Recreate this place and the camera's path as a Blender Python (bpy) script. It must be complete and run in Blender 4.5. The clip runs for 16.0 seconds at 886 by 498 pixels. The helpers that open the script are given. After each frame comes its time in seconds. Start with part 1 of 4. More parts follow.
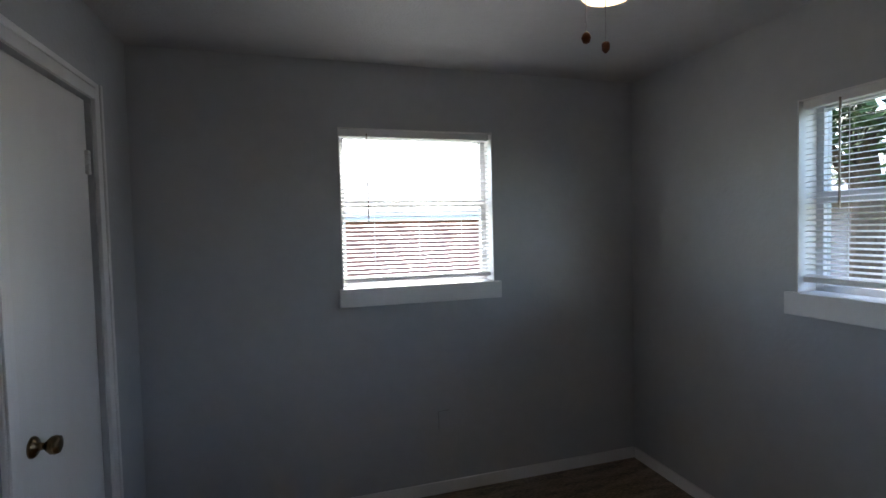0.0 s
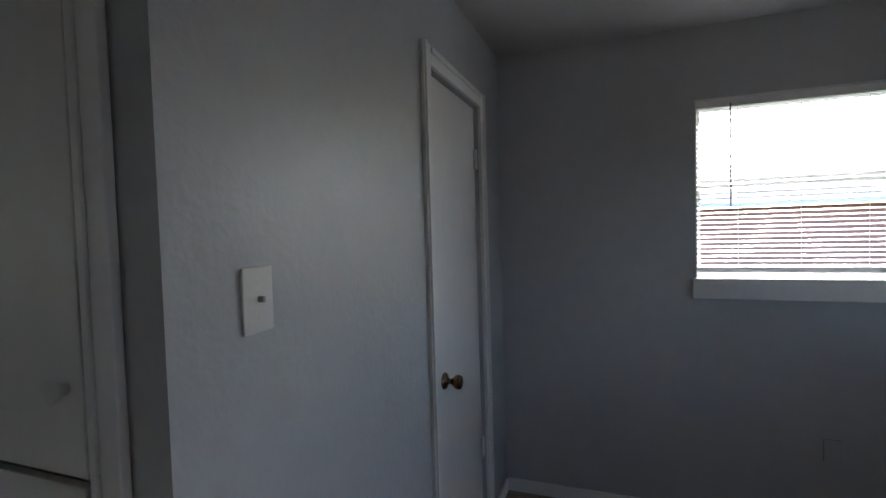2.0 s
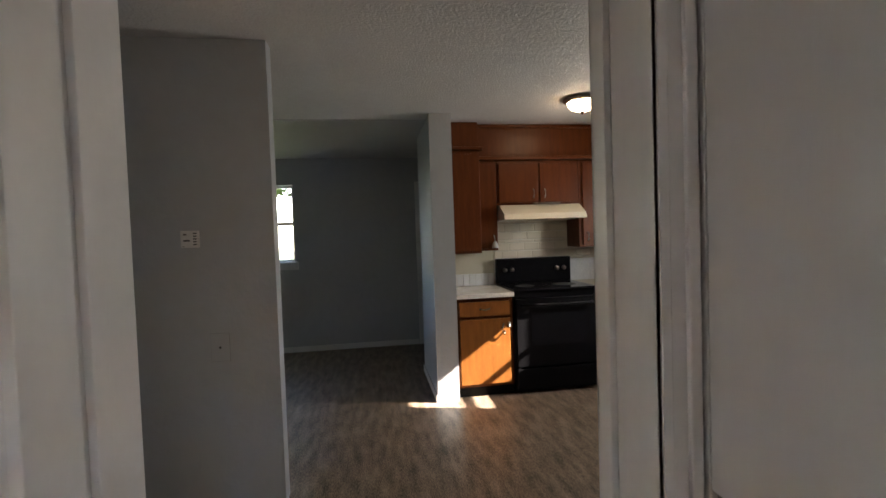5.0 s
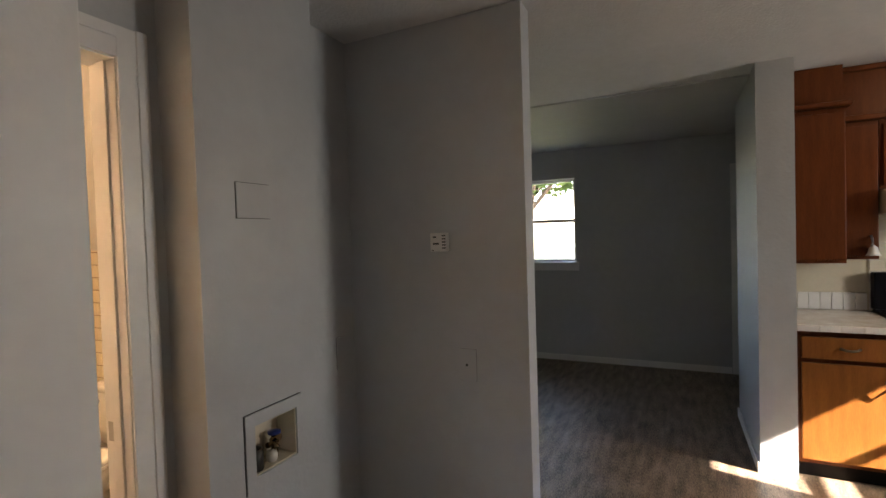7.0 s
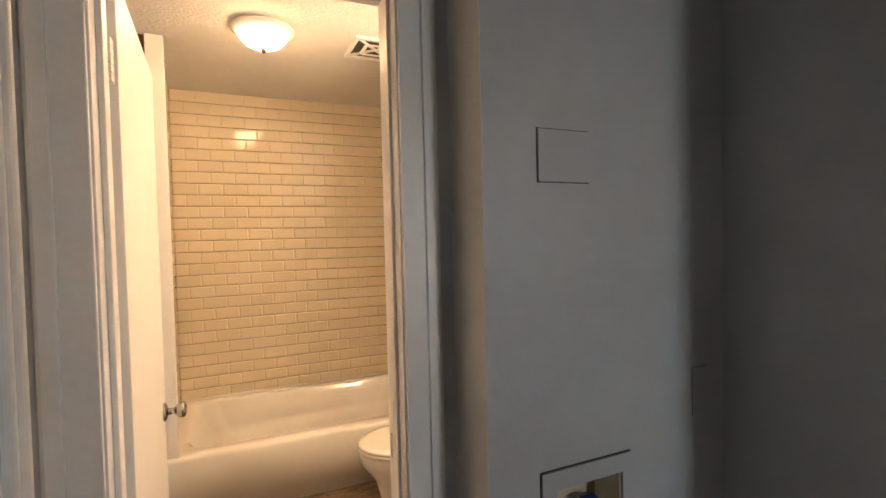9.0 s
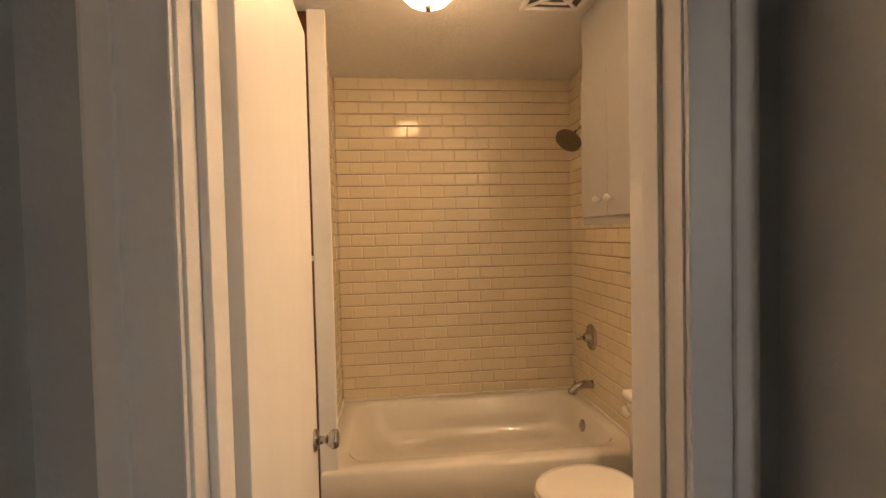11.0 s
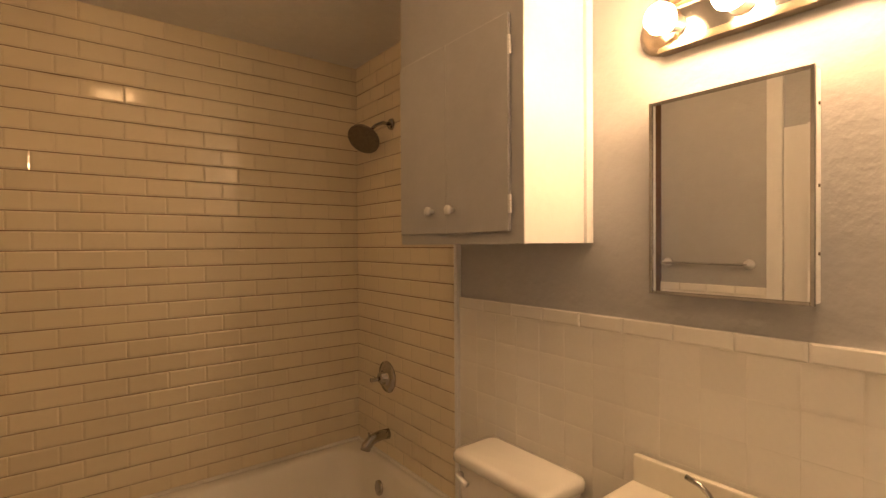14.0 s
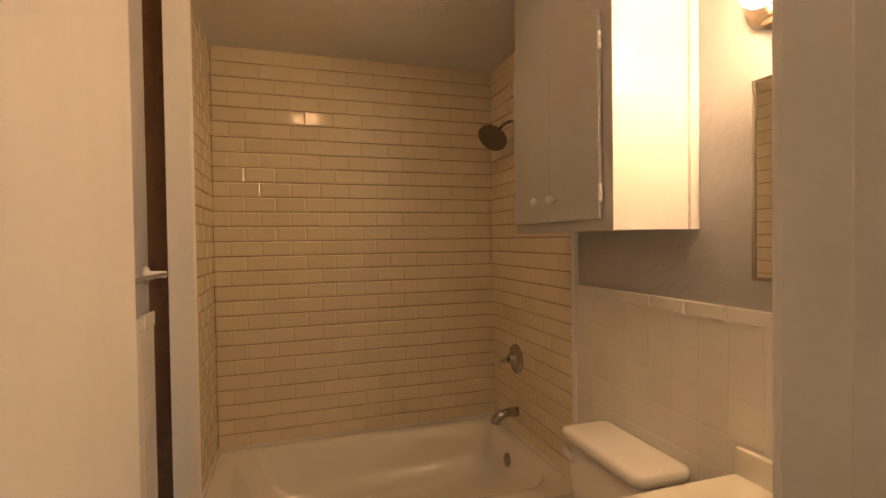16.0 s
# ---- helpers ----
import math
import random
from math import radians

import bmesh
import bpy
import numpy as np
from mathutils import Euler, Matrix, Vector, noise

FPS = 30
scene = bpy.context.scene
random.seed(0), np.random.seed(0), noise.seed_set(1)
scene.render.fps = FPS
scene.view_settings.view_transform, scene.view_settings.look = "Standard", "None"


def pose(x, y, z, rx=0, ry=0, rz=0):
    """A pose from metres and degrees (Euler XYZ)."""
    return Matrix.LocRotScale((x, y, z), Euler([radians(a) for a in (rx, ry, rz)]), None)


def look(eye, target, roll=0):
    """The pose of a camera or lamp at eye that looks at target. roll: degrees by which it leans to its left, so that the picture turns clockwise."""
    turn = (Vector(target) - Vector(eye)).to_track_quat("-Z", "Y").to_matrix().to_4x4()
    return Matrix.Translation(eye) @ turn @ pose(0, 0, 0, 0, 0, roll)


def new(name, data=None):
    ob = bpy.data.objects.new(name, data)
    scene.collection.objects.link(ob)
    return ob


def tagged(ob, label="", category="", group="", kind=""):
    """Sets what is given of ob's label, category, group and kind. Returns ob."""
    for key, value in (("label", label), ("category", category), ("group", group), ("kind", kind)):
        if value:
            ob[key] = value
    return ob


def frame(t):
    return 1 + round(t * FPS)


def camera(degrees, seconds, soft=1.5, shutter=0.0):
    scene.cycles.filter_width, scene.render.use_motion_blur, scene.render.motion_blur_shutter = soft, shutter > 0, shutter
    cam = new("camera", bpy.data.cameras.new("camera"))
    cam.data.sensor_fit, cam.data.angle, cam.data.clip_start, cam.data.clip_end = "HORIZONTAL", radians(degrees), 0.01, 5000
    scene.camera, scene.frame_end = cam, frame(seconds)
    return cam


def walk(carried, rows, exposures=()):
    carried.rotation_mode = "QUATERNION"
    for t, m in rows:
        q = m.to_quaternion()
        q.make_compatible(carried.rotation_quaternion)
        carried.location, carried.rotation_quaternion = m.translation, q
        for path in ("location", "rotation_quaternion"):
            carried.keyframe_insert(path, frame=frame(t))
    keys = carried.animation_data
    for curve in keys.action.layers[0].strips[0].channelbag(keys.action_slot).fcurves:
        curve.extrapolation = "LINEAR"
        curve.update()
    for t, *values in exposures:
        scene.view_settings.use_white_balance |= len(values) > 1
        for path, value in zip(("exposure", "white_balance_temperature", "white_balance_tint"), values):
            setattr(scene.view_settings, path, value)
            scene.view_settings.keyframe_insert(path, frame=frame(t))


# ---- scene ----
cam = camera(85.98, 16.0)
PATH = [
    (0.0, pose(0.292, 0.090, 1.463, 87.69, 1.40, -16.61)),
    (0.5, pose(0.232, 0.077, 1.447, 87.97, 1.41, -8.27)),
    (1.0, pose(0.229, 0.085, 1.444, 87.73, 1.36, -0.33)),
    (1.5, pose(0.196, 0.087, 1.434, 87.78, 1.43, 6.84)),
    (2.0, pose(0.153, 0.077, 1.428, 87.77, 1.66, 20.36)),
    (2.5, pose(0.136, 0.067, 1.430, 87.69, 1.84, 32.20)),
    (3.0, pose(0.091, 0.056, 1.421, 87.83, 1.78, 40.14)),
    (3.5, pose(-0.019, 0.045, 1.419, 87.79, 1.71, 50.23)),
    (4.0, pose(-0.176, 0.041, 1.433, 87.71, 1.79, 60.19)),
    (4.5, pose(-0.327, 0.039, 1.429, 87.83, 1.73, 70.05)),
    (4.7, pose(-0.402, 0.061, 1.424, 87.91, 1.85, 74.98)),
    (6.8, pose(-1.051, 0.215, 1.454, 88.47, 1.75, 109.85)),
    (7.0, pose(-1.116, 0.176, 1.460, 88.51, 1.80, 115.71)),
    (7.5, pose(-1.309, 0.147, 1.470, 88.38, 1.49, 127.38)),
    (8.0, pose(-1.450, 0.049, 1.448, 88.58, 1.32, 137.50)),
    (8.5, pose(-1.585, -0.115, 1.437, 88.27, 1.45, 146.56)),
    (9.0, pose(-1.615, -0.236, 1.427, 88.38, 1.35, 156.05)),
    (9.5, pose(-1.658, -0.345, 1.449, 88.17, 1.67, 169.50)),
    (9.7, pose(-1.679, -0.369, 1.446, 88.25, 1.54, 175.05)),
    (11.8, pose(-1.592, -1.055, 1.412, 88.36, 0.70, 170.93)),
    (12.0, pose(-1.609, -1.129, 1.413, 88.52, 0.61, 169.25)),
    (12.5, pose(-1.634, -1.289, 1.412, 88.82, 0.33, 162.77)),
    (13.0, pose(-1.591, -1.394, 1.434, 89.31, 0.14, 152.48)),
    (13.5, pose(-1.559, -1.419, 1.445, 89.31, 0.27, 145.74)),
    (14.0, pose(-1.550, -1.441, 1.447, 89.39, 0.37, 142.21)),
    (14.5, pose(-1.547, -1.434, 1.443, 89.24, 0.46, 140.97)),
    (15.0, pose(-1.615, -1.385, 1.439, 89.18, 0.51, 140.72)),
    (15.5, pose(-1.671, -1.297, 1.440, 88.95, 0.93, 148.51)),
    (16.0, pose(-1.650, -1.178, 1.423, 88.94, 0.78, 162.39)),
]
EXPO = [(0.0, 3.2, 6200, 10), (2.0, 3.15, 6150, 10), (3.0, 3.2, 6250, 10), (4.0, 3.75, 6600, 13), (4.7, 4.4, 7000, 15), (6.8, 4.75, 7700, 19),
        (7.5, 4.65, 7300, 17), (8.5, 4.65, 6900, 16), (9.5, 4.5, 6800, 16), (11.8, 3.6, 8200, 22), (12.5, 3.4, 8500, 24), (14.0, 3.35, 8000, 20), (16.0, 3.25, 8000, 21)]
walk(cam, PATH, EXPO)

# ---- world and sun ----
world = bpy.data.worlds.new("sky")
scene.world = world
world.use_nodes = True
wn = world.node_tree
sky = wn.nodes.new("ShaderNodeTexSky")
sky.sky_type = "NISHITA"
sky.sun_disc = False
SUN_DIR = Vector((0.28, 1.0, 0.70)).normalized()
sky.sun_elevation = math.asin(SUN_DIR.z)
sky.sun_rotation = math.atan2(SUN_DIR.x, SUN_DIR.y)
wn.links.new(sky.outputs[0], wn.nodes["Background"].inputs[0])
wn.nodes["Background"].inputs[1].default_value = 0.15
sun = new("sun", bpy.data.lights.new("sun", "SUN"))
sun.data.energy, sun.data.angle, sun.data.color = 2.2, radians(0.5), (1.0, 0.95, 0.87)
sun.matrix_world = look(SUN_DIR * 20, (0, 0, 0))
# added area lamp in the kitchen window opening, brightens hall and kitchen
window_fill = new("window_fill", bpy.data.lights.new("window_fill", "AREA"))
window_fill.data.shape, window_fill.data.size, window_fill.data.size_y = "RECTANGLE", 0.34, 0.50
window_fill.data.energy, window_fill.data.color, window_fill.data.spread = 0.62, (0.88, 0.97, 1.0), radians(140)
window_fill.matrix_world = look((-3.78, 3.03, 1.64), (-3.3, 0.0, 0.6))
GLOBE_POWER, DOME_POWER = 11.0, 1.7

# ---- materials ----
MATS = {}


def mat(name, col, rough=0.5, metal=0.0, var=0.12, scale=6.0, bump=0.0, bscale=200.0, stretch=(1, 1, 1), rand=0.0,
        emit=None, trans=0.0, col2=None, blotch=0.6, detail=4.0, coat=0.0):
    m = bpy.data.materials.new(name)
    m.use_nodes = True
    nt = m.node_tree
    b = nt.nodes["Principled BSDF"]
    b.inputs["Roughness"].default_value = rough
    b.inputs["Metallic"].default_value = metal
    b.inputs["Transmission Weight"].default_value = trans
    b.inputs["Coat Weight"].default_value = coat
    tc = nt.nodes.new("ShaderNodeTexCoord")
    mp = nt.nodes.new("ShaderNodeMapping")
    mp.inputs["Scale"].default_value = stretch
    nt.links.new(tc.outputs["Object"], mp.inputs[0])
    n1 = nt.nodes.new("ShaderNodeTexNoise")
    n1.inputs["Scale"].default_value = scale
    n1.inputs["Detail"].default_value = detail
    n2 = nt.nodes.new("ShaderNodeTexNoise")
    n2.inputs["Scale"].default_value = scale * 9
    n2.inputs["Detail"].default_value = 3
    nt.links.new(mp.outputs[0], n1.inputs[0])
    nt.links.new(mp.outputs[0], n2.inputs[0])
    mixn = nt.nodes.new("ShaderNodeMix")
    mixn.inputs[0].default_value = 1 - blotch
    nt.links.new(n1.outputs[0], mixn.inputs[2])
    nt.links.new(n2.outputs[0], mixn.inputs[3])
    ramp = nt.nodes.new("ShaderNodeValToRGB")
    c2 = col2 or tuple(min(1, c * (1 + var)) for c in col)
    c1 = col if col2 else tuple(c * (1 - var) for c in col)
    ramp.color_ramp.elements[0].position, ramp.color_ramp.elements[1].position = 0.3, 0.7
    ramp.color_ramp.elements[0].color = (*c1, 1)
    ramp.color_ramp.elements[1].color = (*c2, 1)
    nt.links.new(mixn.outputs[0], ramp.inputs[0])
    out = ramp.outputs[0]
    if rand:
        oi = nt.nodes.new("ShaderNodeObjectInfo")
        hs = nt.nodes.new("ShaderNodeHueSaturation")
        mr = nt.nodes.new("ShaderNodeMapRange")
        mr.inputs[3].default_value, mr.inputs[4].default_value = 1 - rand, 1 + rand
        nt.links.new(oi.outputs["Random"], mr.inputs[0])
        nt.links.new(mr.outputs[0], hs.inputs["Value"])
        nt.links.new(out, hs.inputs["Color"])
        out = hs.outputs[0]
    nt.links.new(out, b.inputs["Base Color"])
    if bump:
        n3 = nt.nodes.new("ShaderNodeTexNoise")
        n3.inputs["Scale"].default_value = bscale
        n3.inputs["Detail"].default_value = 3
        nt.links.new(mp.outputs[0], n3.inputs[0])
        bp = nt.nodes.new("ShaderNodeBump")
        bp.inputs["Strength"].default_value = bump
        bp.inputs["Distance"].default_value = 0.004
        nt.links.new(n3.outputs[0], bp.inputs["Height"])
        nt.links.new(bp.outputs[0], b.inputs["Normal"])
    if emit:
        b.inputs["Emission Color"].default_value = (*emit[:3], 1)
        b.inputs["Emission Strength"].default_value = emit[3]
    MATS[name] = m
    return m


paint = mat("grey_wall_paint", (0.46, 0.48, 0.50), 0.42, var=0.06, scale=1.6, bump=0.45, bscale=45)
paint_warm = mat("grey_bath_paint", (0.44, 0.44, 0.45), 0.42, var=0.05, scale=1.6, bump=0.7, bscale=38)
ceil_m = mat("textured_ceiling_paint", (0.72, 0.72, 0.72), 0.75, var=0.06, scale=2.5, bump=1.0, bscale=70)
# bedroom ceiling's grey; on the living room ceiling it stands for shade
ceil_g = mat("grey_and_shaded_ceiling", (0.50, 0.50, 0.51), 0.6, var=0.05, scale=2.5, bump=0.9, bscale=80)
white = mat("white_trim_paint", (0.78, 0.78, 0.78), 0.38, var=0.035, scale=5, bump=0.12, bscale=60)
slab_m = mat("white_door_paint", (0.76, 0.755, 0.75), 0.4, var=0.04, scale=2, bump=0.15, bscale=90, stretch=(1, 1, 0.15))
cabgrey = mat("grey_cabinet_paint", (0.42, 0.42, 0.43), 0.45, var=0.05, scale=3, bump=0.15, bscale=70)
vinyl = mat("brown_streaked_vinyl", (0.045, 0.031, 0.022), 0.36, scale=2.0, stretch=(2.2, 9.0, 1), col2=(0.40, 0.30, 0.22), bump=0.12, bscale=60, blotch=0.5, detail=8)
tile_m = mat("glazed_white_tile", (0.76, 0.675, 0.53), 0.10, var=0.02, scale=8, rand=0.035)
tile_s = mat("glazed_square_tile", (0.79, 0.77, 0.73), 0.12, var=0.02, scale=8, rand=0.03)
grout = mat("brown_stained_grout", (0.17, 0.075, 0.03), 0.85, var=0.35, scale=5, bump=0.3)
grout_w = mat("pale_grout", (0.80, 0.78, 0.73), 0.85, var=0.15, scale=6, bump=0.3)
porc = mat("white_porcelain", (0.79, 0.77, 0.73), 0.08, var=0.015, scale=3, coat=0.3)
marble = mat("cream_cultured_marble", (0.76, 0.73, 0.65), 0.15, var=0.05, scale=4)
chrome = mat("worn_chrome", (0.45, 0.43, 0.41), 0.14, 1.0, var=0.06, scale=30)
steel_dark = mat("dark_nickel", (0.20, 0.17, 0.14), 0.35, 1.0, var=0.2, scale=60)
brass = mat("aged_brass", (0.22, 0.15, 0.08), 0.25, 1.0, var=0.2, scale=40)
nickel = mat("brushed_nickel", (0.30, 0.24, 0.18), 0.3, 1.0, var=0.15, scale=40)
zinc = mat("zinc_plate", (0.40, 0.40, 0.40), 0.4, 1.0, var=0.15, scale=40)
mirror_m = mat("mirror_glass", (0.86, 0.87, 0.86), 0.01, 1.0, var=0.0)
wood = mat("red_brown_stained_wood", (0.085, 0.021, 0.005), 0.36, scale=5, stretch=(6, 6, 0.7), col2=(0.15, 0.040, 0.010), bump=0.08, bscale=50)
# lighter copy of the wood, for the base cabinet's drawer and door
wood_lt = mat("lighter_brown_wood", (0.19, 0.066, 0.015), 0.3, scale=5, stretch=(6, 6, 0.7), col2=(0.30, 0.11, 0.028), bump=0.08, bscale=50)
black = mat("black_enamel", (0.006, 0.006, 0.007), 0.3, var=0.2)
blackgl = mat("black_oven_glass", (0.012, 0.012, 0.014), 0.03, var=0.1)
almond = mat("almond_enamel", (0.62, 0.56, 0.44), 0.3, var=0.04)
cream = mat("cream_wall_paint", (0.62, 0.56, 0.42), 0.5, var=0.05)
plastic = mat("white_plastic", (0.72, 0.71, 0.69), 0.35, var=0.03)
plast_dark = mat("dark_plastic", (0.03, 0.03, 0.03), 0.4)
blue = mat("blue_valve_plastic", (0.02, 0.05, 0.25), 0.4)
slat_m = mat("white_vinyl_slat", (0.80, 0.80, 0.80), 0.4, var=0.02)
alu = mat("white_window_frame", (0.66, 0.66, 0.68), 0.35, var=0.04)
grass_m = mat("dry_grass", (0.10, 0.11, 0.04), 0.9, var=0.4, scale=3)
brick_n = mat("pinkish_red_brick", (0.34, 0.17, 0.14), 0.85, var=0.25, scale=9, stretch=(1, 1, 3))
brick_e = mat("greyish_brick", (0.36, 0.31, 0.31), 0.85, var=0.25, scale=9, stretch=(1, 1, 3))
roof_m = mat("grey_shingles", (0.30, 0.28, 0.27), 0.85, var=0.3, scale=8)
bark = mat("bark", (0.10, 0.07, 0.05), 0.9, var=0.4, scale=10, bump=0.6, bscale=25)
leaf = mat("leaves", (0.06, 0.10, 0.025), 0.6, var=0.45, scale=1.2)
globe_m = mat("lit_globe_glass", (0.9, 0.85, 0.75), 0.3, emit=(1.0, 0.68, 0.39, GLOBE_POWER))
dome_m = mat("lit_alabaster_glass", (0.9, 0.8, 0.62), 0.3, emit=(1.0, 0.64, 0.32, DOME_POWER))
fanlamp_m = mat("lit_frosted_shade", (0.9, 0.8, 0.65), 0.3, emit=(1.0, 0.68, 0.36, 0.5))
kitlamp_m = mat("lit_amber_glass", (0.9, 0.8, 0.65), 0.3, emit=(1.0, 0.74, 0.46, 1.1))
for m in (wood, wood_lt):
    m.node_tree.nodes["Principled BSDF"].inputs["Specular IOR Level"].default_value = 0.25
ramp_v = [n for n in vinyl.node_tree.nodes if n.type == "VALTORGB"][0].color_ramp
ramp_v.elements[0].position, ramp_v.elements[1].position = 0.37, 0.66
for m in (black, blackgl):
    m.node_tree.nodes["Principled BSDF"].inputs["Specular IOR Level"].default_value = 0.08
glass = bpy.data.materials.new("window_glass")
glass.use_nodes = True
gp = glass.node_tree.nodes["Principled BSDF"]
gp.inputs["Transmission Weight"].default_value, gp.inputs["Roughness"].default_value, gp.inputs["IOR"].default_value = 1.0, 0.0, 1.02


# ---- builders ----
def link(name, bm, material, smooth=False):
    bmesh.ops.recalc_face_normals(bm, faces=bm.faces)
    me = bpy.data.meshes.new(name)
    bm.to_mesh(me)
    bm.free()
    me.materials.append(material)
    if smooth:
        for p in me.polygons:
            p.use_smooth = True
    return new(name, me)


def thing(name, base, label, category, group=""):
    ob = new(name)
    ob.location = base
    ob.empty_display_size = 0.05
    return tagged(ob, label, category, group)


def world_of(ob):
    return Matrix.Translation(ob.location) if ob.type == "EMPTY" else Matrix.Identity(4)


def part(name, bm, material, parent, label="", smooth=False):
    ob = link(name, bm, material, smooth)
    ob.parent = parent
    ob.matrix_parent_inverse = world_of(parent).inverted()
    if label:
        ob["label"] = label
    return ob


def setting(name, bm, material, label, category):
    return tagged(link(name, bm, material), label, category, kind="structure")


def box(bm, x0, x1, y0, y1, z0, z1, bev=0.0):
    r = bmesh.ops.create_cube(bm, size=1.0, matrix=Matrix.Translation(((x0 + x1) / 2, (y0 + y1) / 2, (z0 + z1) / 2)) @ Matrix.Diagonal((abs(x1 - x0), abs(y1 - y0), abs(z1 - z0), 1)))
    if bev:
        es = list({e for v in r["verts"] for e in v.link_edges})
        bmesh.ops.bevel(bm, geom=es, offset=bev, segments=2, affect="EDGES", profile=0.6)
    return bm


def B(*a):
    return box(bmesh.new(), *a)


def cyl(bm, a, b, r0, r1=None, n=16):
    a, b = Vector(a), Vector(b)
    q = (b - a).to_track_quat("Z", "Y").to_matrix().to_4x4()
    bmesh.ops.create_cone(bm, cap_ends=True, segments=n, radius1=r0, radius2=r0 if r1 is None else r1, depth=(b - a).length,
                          matrix=Matrix.Translation((a + b) / 2) @ q)
    return bm


def Cy(*a, **k):
    return cyl(bmesh.new(), *a, **k)


def lathe(prof, at, axis=(0, 0, 1), n=24):
    """Turned solid: prof is (radius, along axis)."""
    bm = bmesh.new()
    q = Vector(axis).to_track_quat("Z", "Y").to_matrix().to_4x4()
    m = Matrix.Translation(at) @ q
    rings = []
    for r, h in prof:
        rings.append([bm.verts.new(m @ Vector((max(r, 1e-4) * math.cos(2 * math.pi * i / n), max(r, 1e-4) * math.sin(2 * math.pi * i / n), h))) for i in range(n)])
    for a, b in zip(rings, rings[1:]):
        for i in range(n):
            bm.faces.new((a[i], a[(i + 1) % n], b[(i + 1) % n], b[i]))
    bm.faces.new(rings[0])
    bm.faces.new(rings[-1])
    return bm


def tube(pts, r, n=10):
    bm = bmesh.new()
    pts = [Vector(p) for p in pts]
    rings = []
    for i, p in enumerate(pts):
        d = (pts[min(i + 1, len(pts) - 1)] - pts[max(i - 1, 0)]).normalized()
        q = d.to_track_quat("Z", "Y").to_matrix()
        rings.append([bm.verts.new(p + q @ Vector((r * math.cos(2 * math.pi * k / n), r * math.sin(2 * math.pi * k / n), 0))) for k in range(n)])
    for a, b in zip(rings, rings[1:]):
        for k in range(n):
            bm.faces.new((a[k], a[(k + 1) % n], b[(k + 1) % n], b[k]))
    bm.faces.new(rings[0])
    bm.faces.new(rings[-1])
    return bm


def ring_loft(rings):
    bm = bmesh.new()
    vs = [[bm.verts.new(p) for p in r] for r in rings]
    n = len(vs[0])
    for a, b in zip(vs, vs[1:]):
        for k in range(n):
            bm.faces.new((a[k], a[(k + 1) % n], b[(k + 1) % n], b[k]))
    return bm, vs


def rrect(x0, x1, y0, y1, z, r, n=6):
    out = []
    for cx, cy, a0 in ((x1 - r, y1 - r, 0), (x0 + r, y1 - r, 90), (x0 + r, y0 + r, 180), (x1 - r, y0 + r, 270)):
        for i in range(n + 1):
            a = radians(a0 + 90 * i / n)
            out.append(Vector((cx + r * math.cos(a), cy + r * math.sin(a), z)))
    return out


def wall_x(x0, x1, y0, y1, z0, z1, hole=None):
    """Wall in the y-z plane with one opening (ya, yb, za, zb)."""
    bm = bmesh.new()
    if not hole:
        return box(bm, x0, x1, y0, y1, z0, z1)
    a, b, c, d = hole
    box(bm, x0, x1, y0, a, z0, z1)
    box(bm, x0, x1, b, y1, z0, z1)
    if c > z0:
        box(bm, x0, x1, a, b, z0, c)
    box(bm, x0, x1, a, b, d, z1)
    return bm


def wall_y(x0, x1, y0, y1, z0, z1, hole=None):
    bm = bmesh.new()
    if not hole:
        return box(bm, x0, x1, y0, y1, z0, z1)
    a, b, c, d = hole
    box(bm, x0, a, y0, y1, z0, z1)
    box(bm, b, x1, y0, y1, z0, z1)
    if c > z0:
        box(bm, a, b, y0, y1, z0, c)
    box(bm, a, b, y0, y1, d, z1)
    return bm


H, HB, HK = 2.45, 2.335, 2.405   # ceilings: bathroom, bedroom, hall and kitchen
WL = "smooth grey painted wall with light orange-peel texture"
# bedroom
setting("wall_north", wall_y(-1.26, 2.43, 2.587, 2.75, 0, H, (0.487, 1.335, 1.15, 2.0)), paint, WL, "wall")
setting("wall_east", wall_x(2.267, 2.43, -0.85, 2.587, 0, H, (0.55, 1.563, 1.15, 1.957)), paint, WL, "wall")
setting("wall_closet", wall_x(-0.547, -0.447, 0.56, 2.587, 0, H, (1.60, 2.185, 0, 1.985)), paint, WL, "wall")
setting("wall_linen", wall_y(-1.10, -0.547, 0.56, 0.66, 0, H, (-1.08, -0.595, 0.10, 2.25)), paint, WL, "wall")
setting("wall_linen_back", B(-1.10, -0.547, 0.95, 1.0, 0, H), paint, WL, "wall")
# unseen wall, set close to bounce window light onto the linen cupboard
setting("wall_bedroom_south", B(-1.10, 2.43, -0.85, -0.70, 0, H), paint, WL, "wall")
bm = bmesh.new()
box(bm, -1.26, -1.10, 0.50, 2.587, 0, H)
box(bm, -1.26, -1.10, -0.295, 0.50, 2.0, H)
setting("wall_doorway", bm, paint, WL, "wall")
# unseen filler, closes the gap that let a sun streak in
setting("wall_kitchen_corner", B(-1.26, -1.10, 2.75, 3.14, 0, H), paint, WL, "wall")
setting("wall_hall_return", B(-1.345, -1.10, -1.030, -0.295, 0, H), paint, WL, "wall")
setting("wall_hall_recess", B(-1.22, -1.10, -1.42, -1.030, 0, H), paint, WL, "wall")
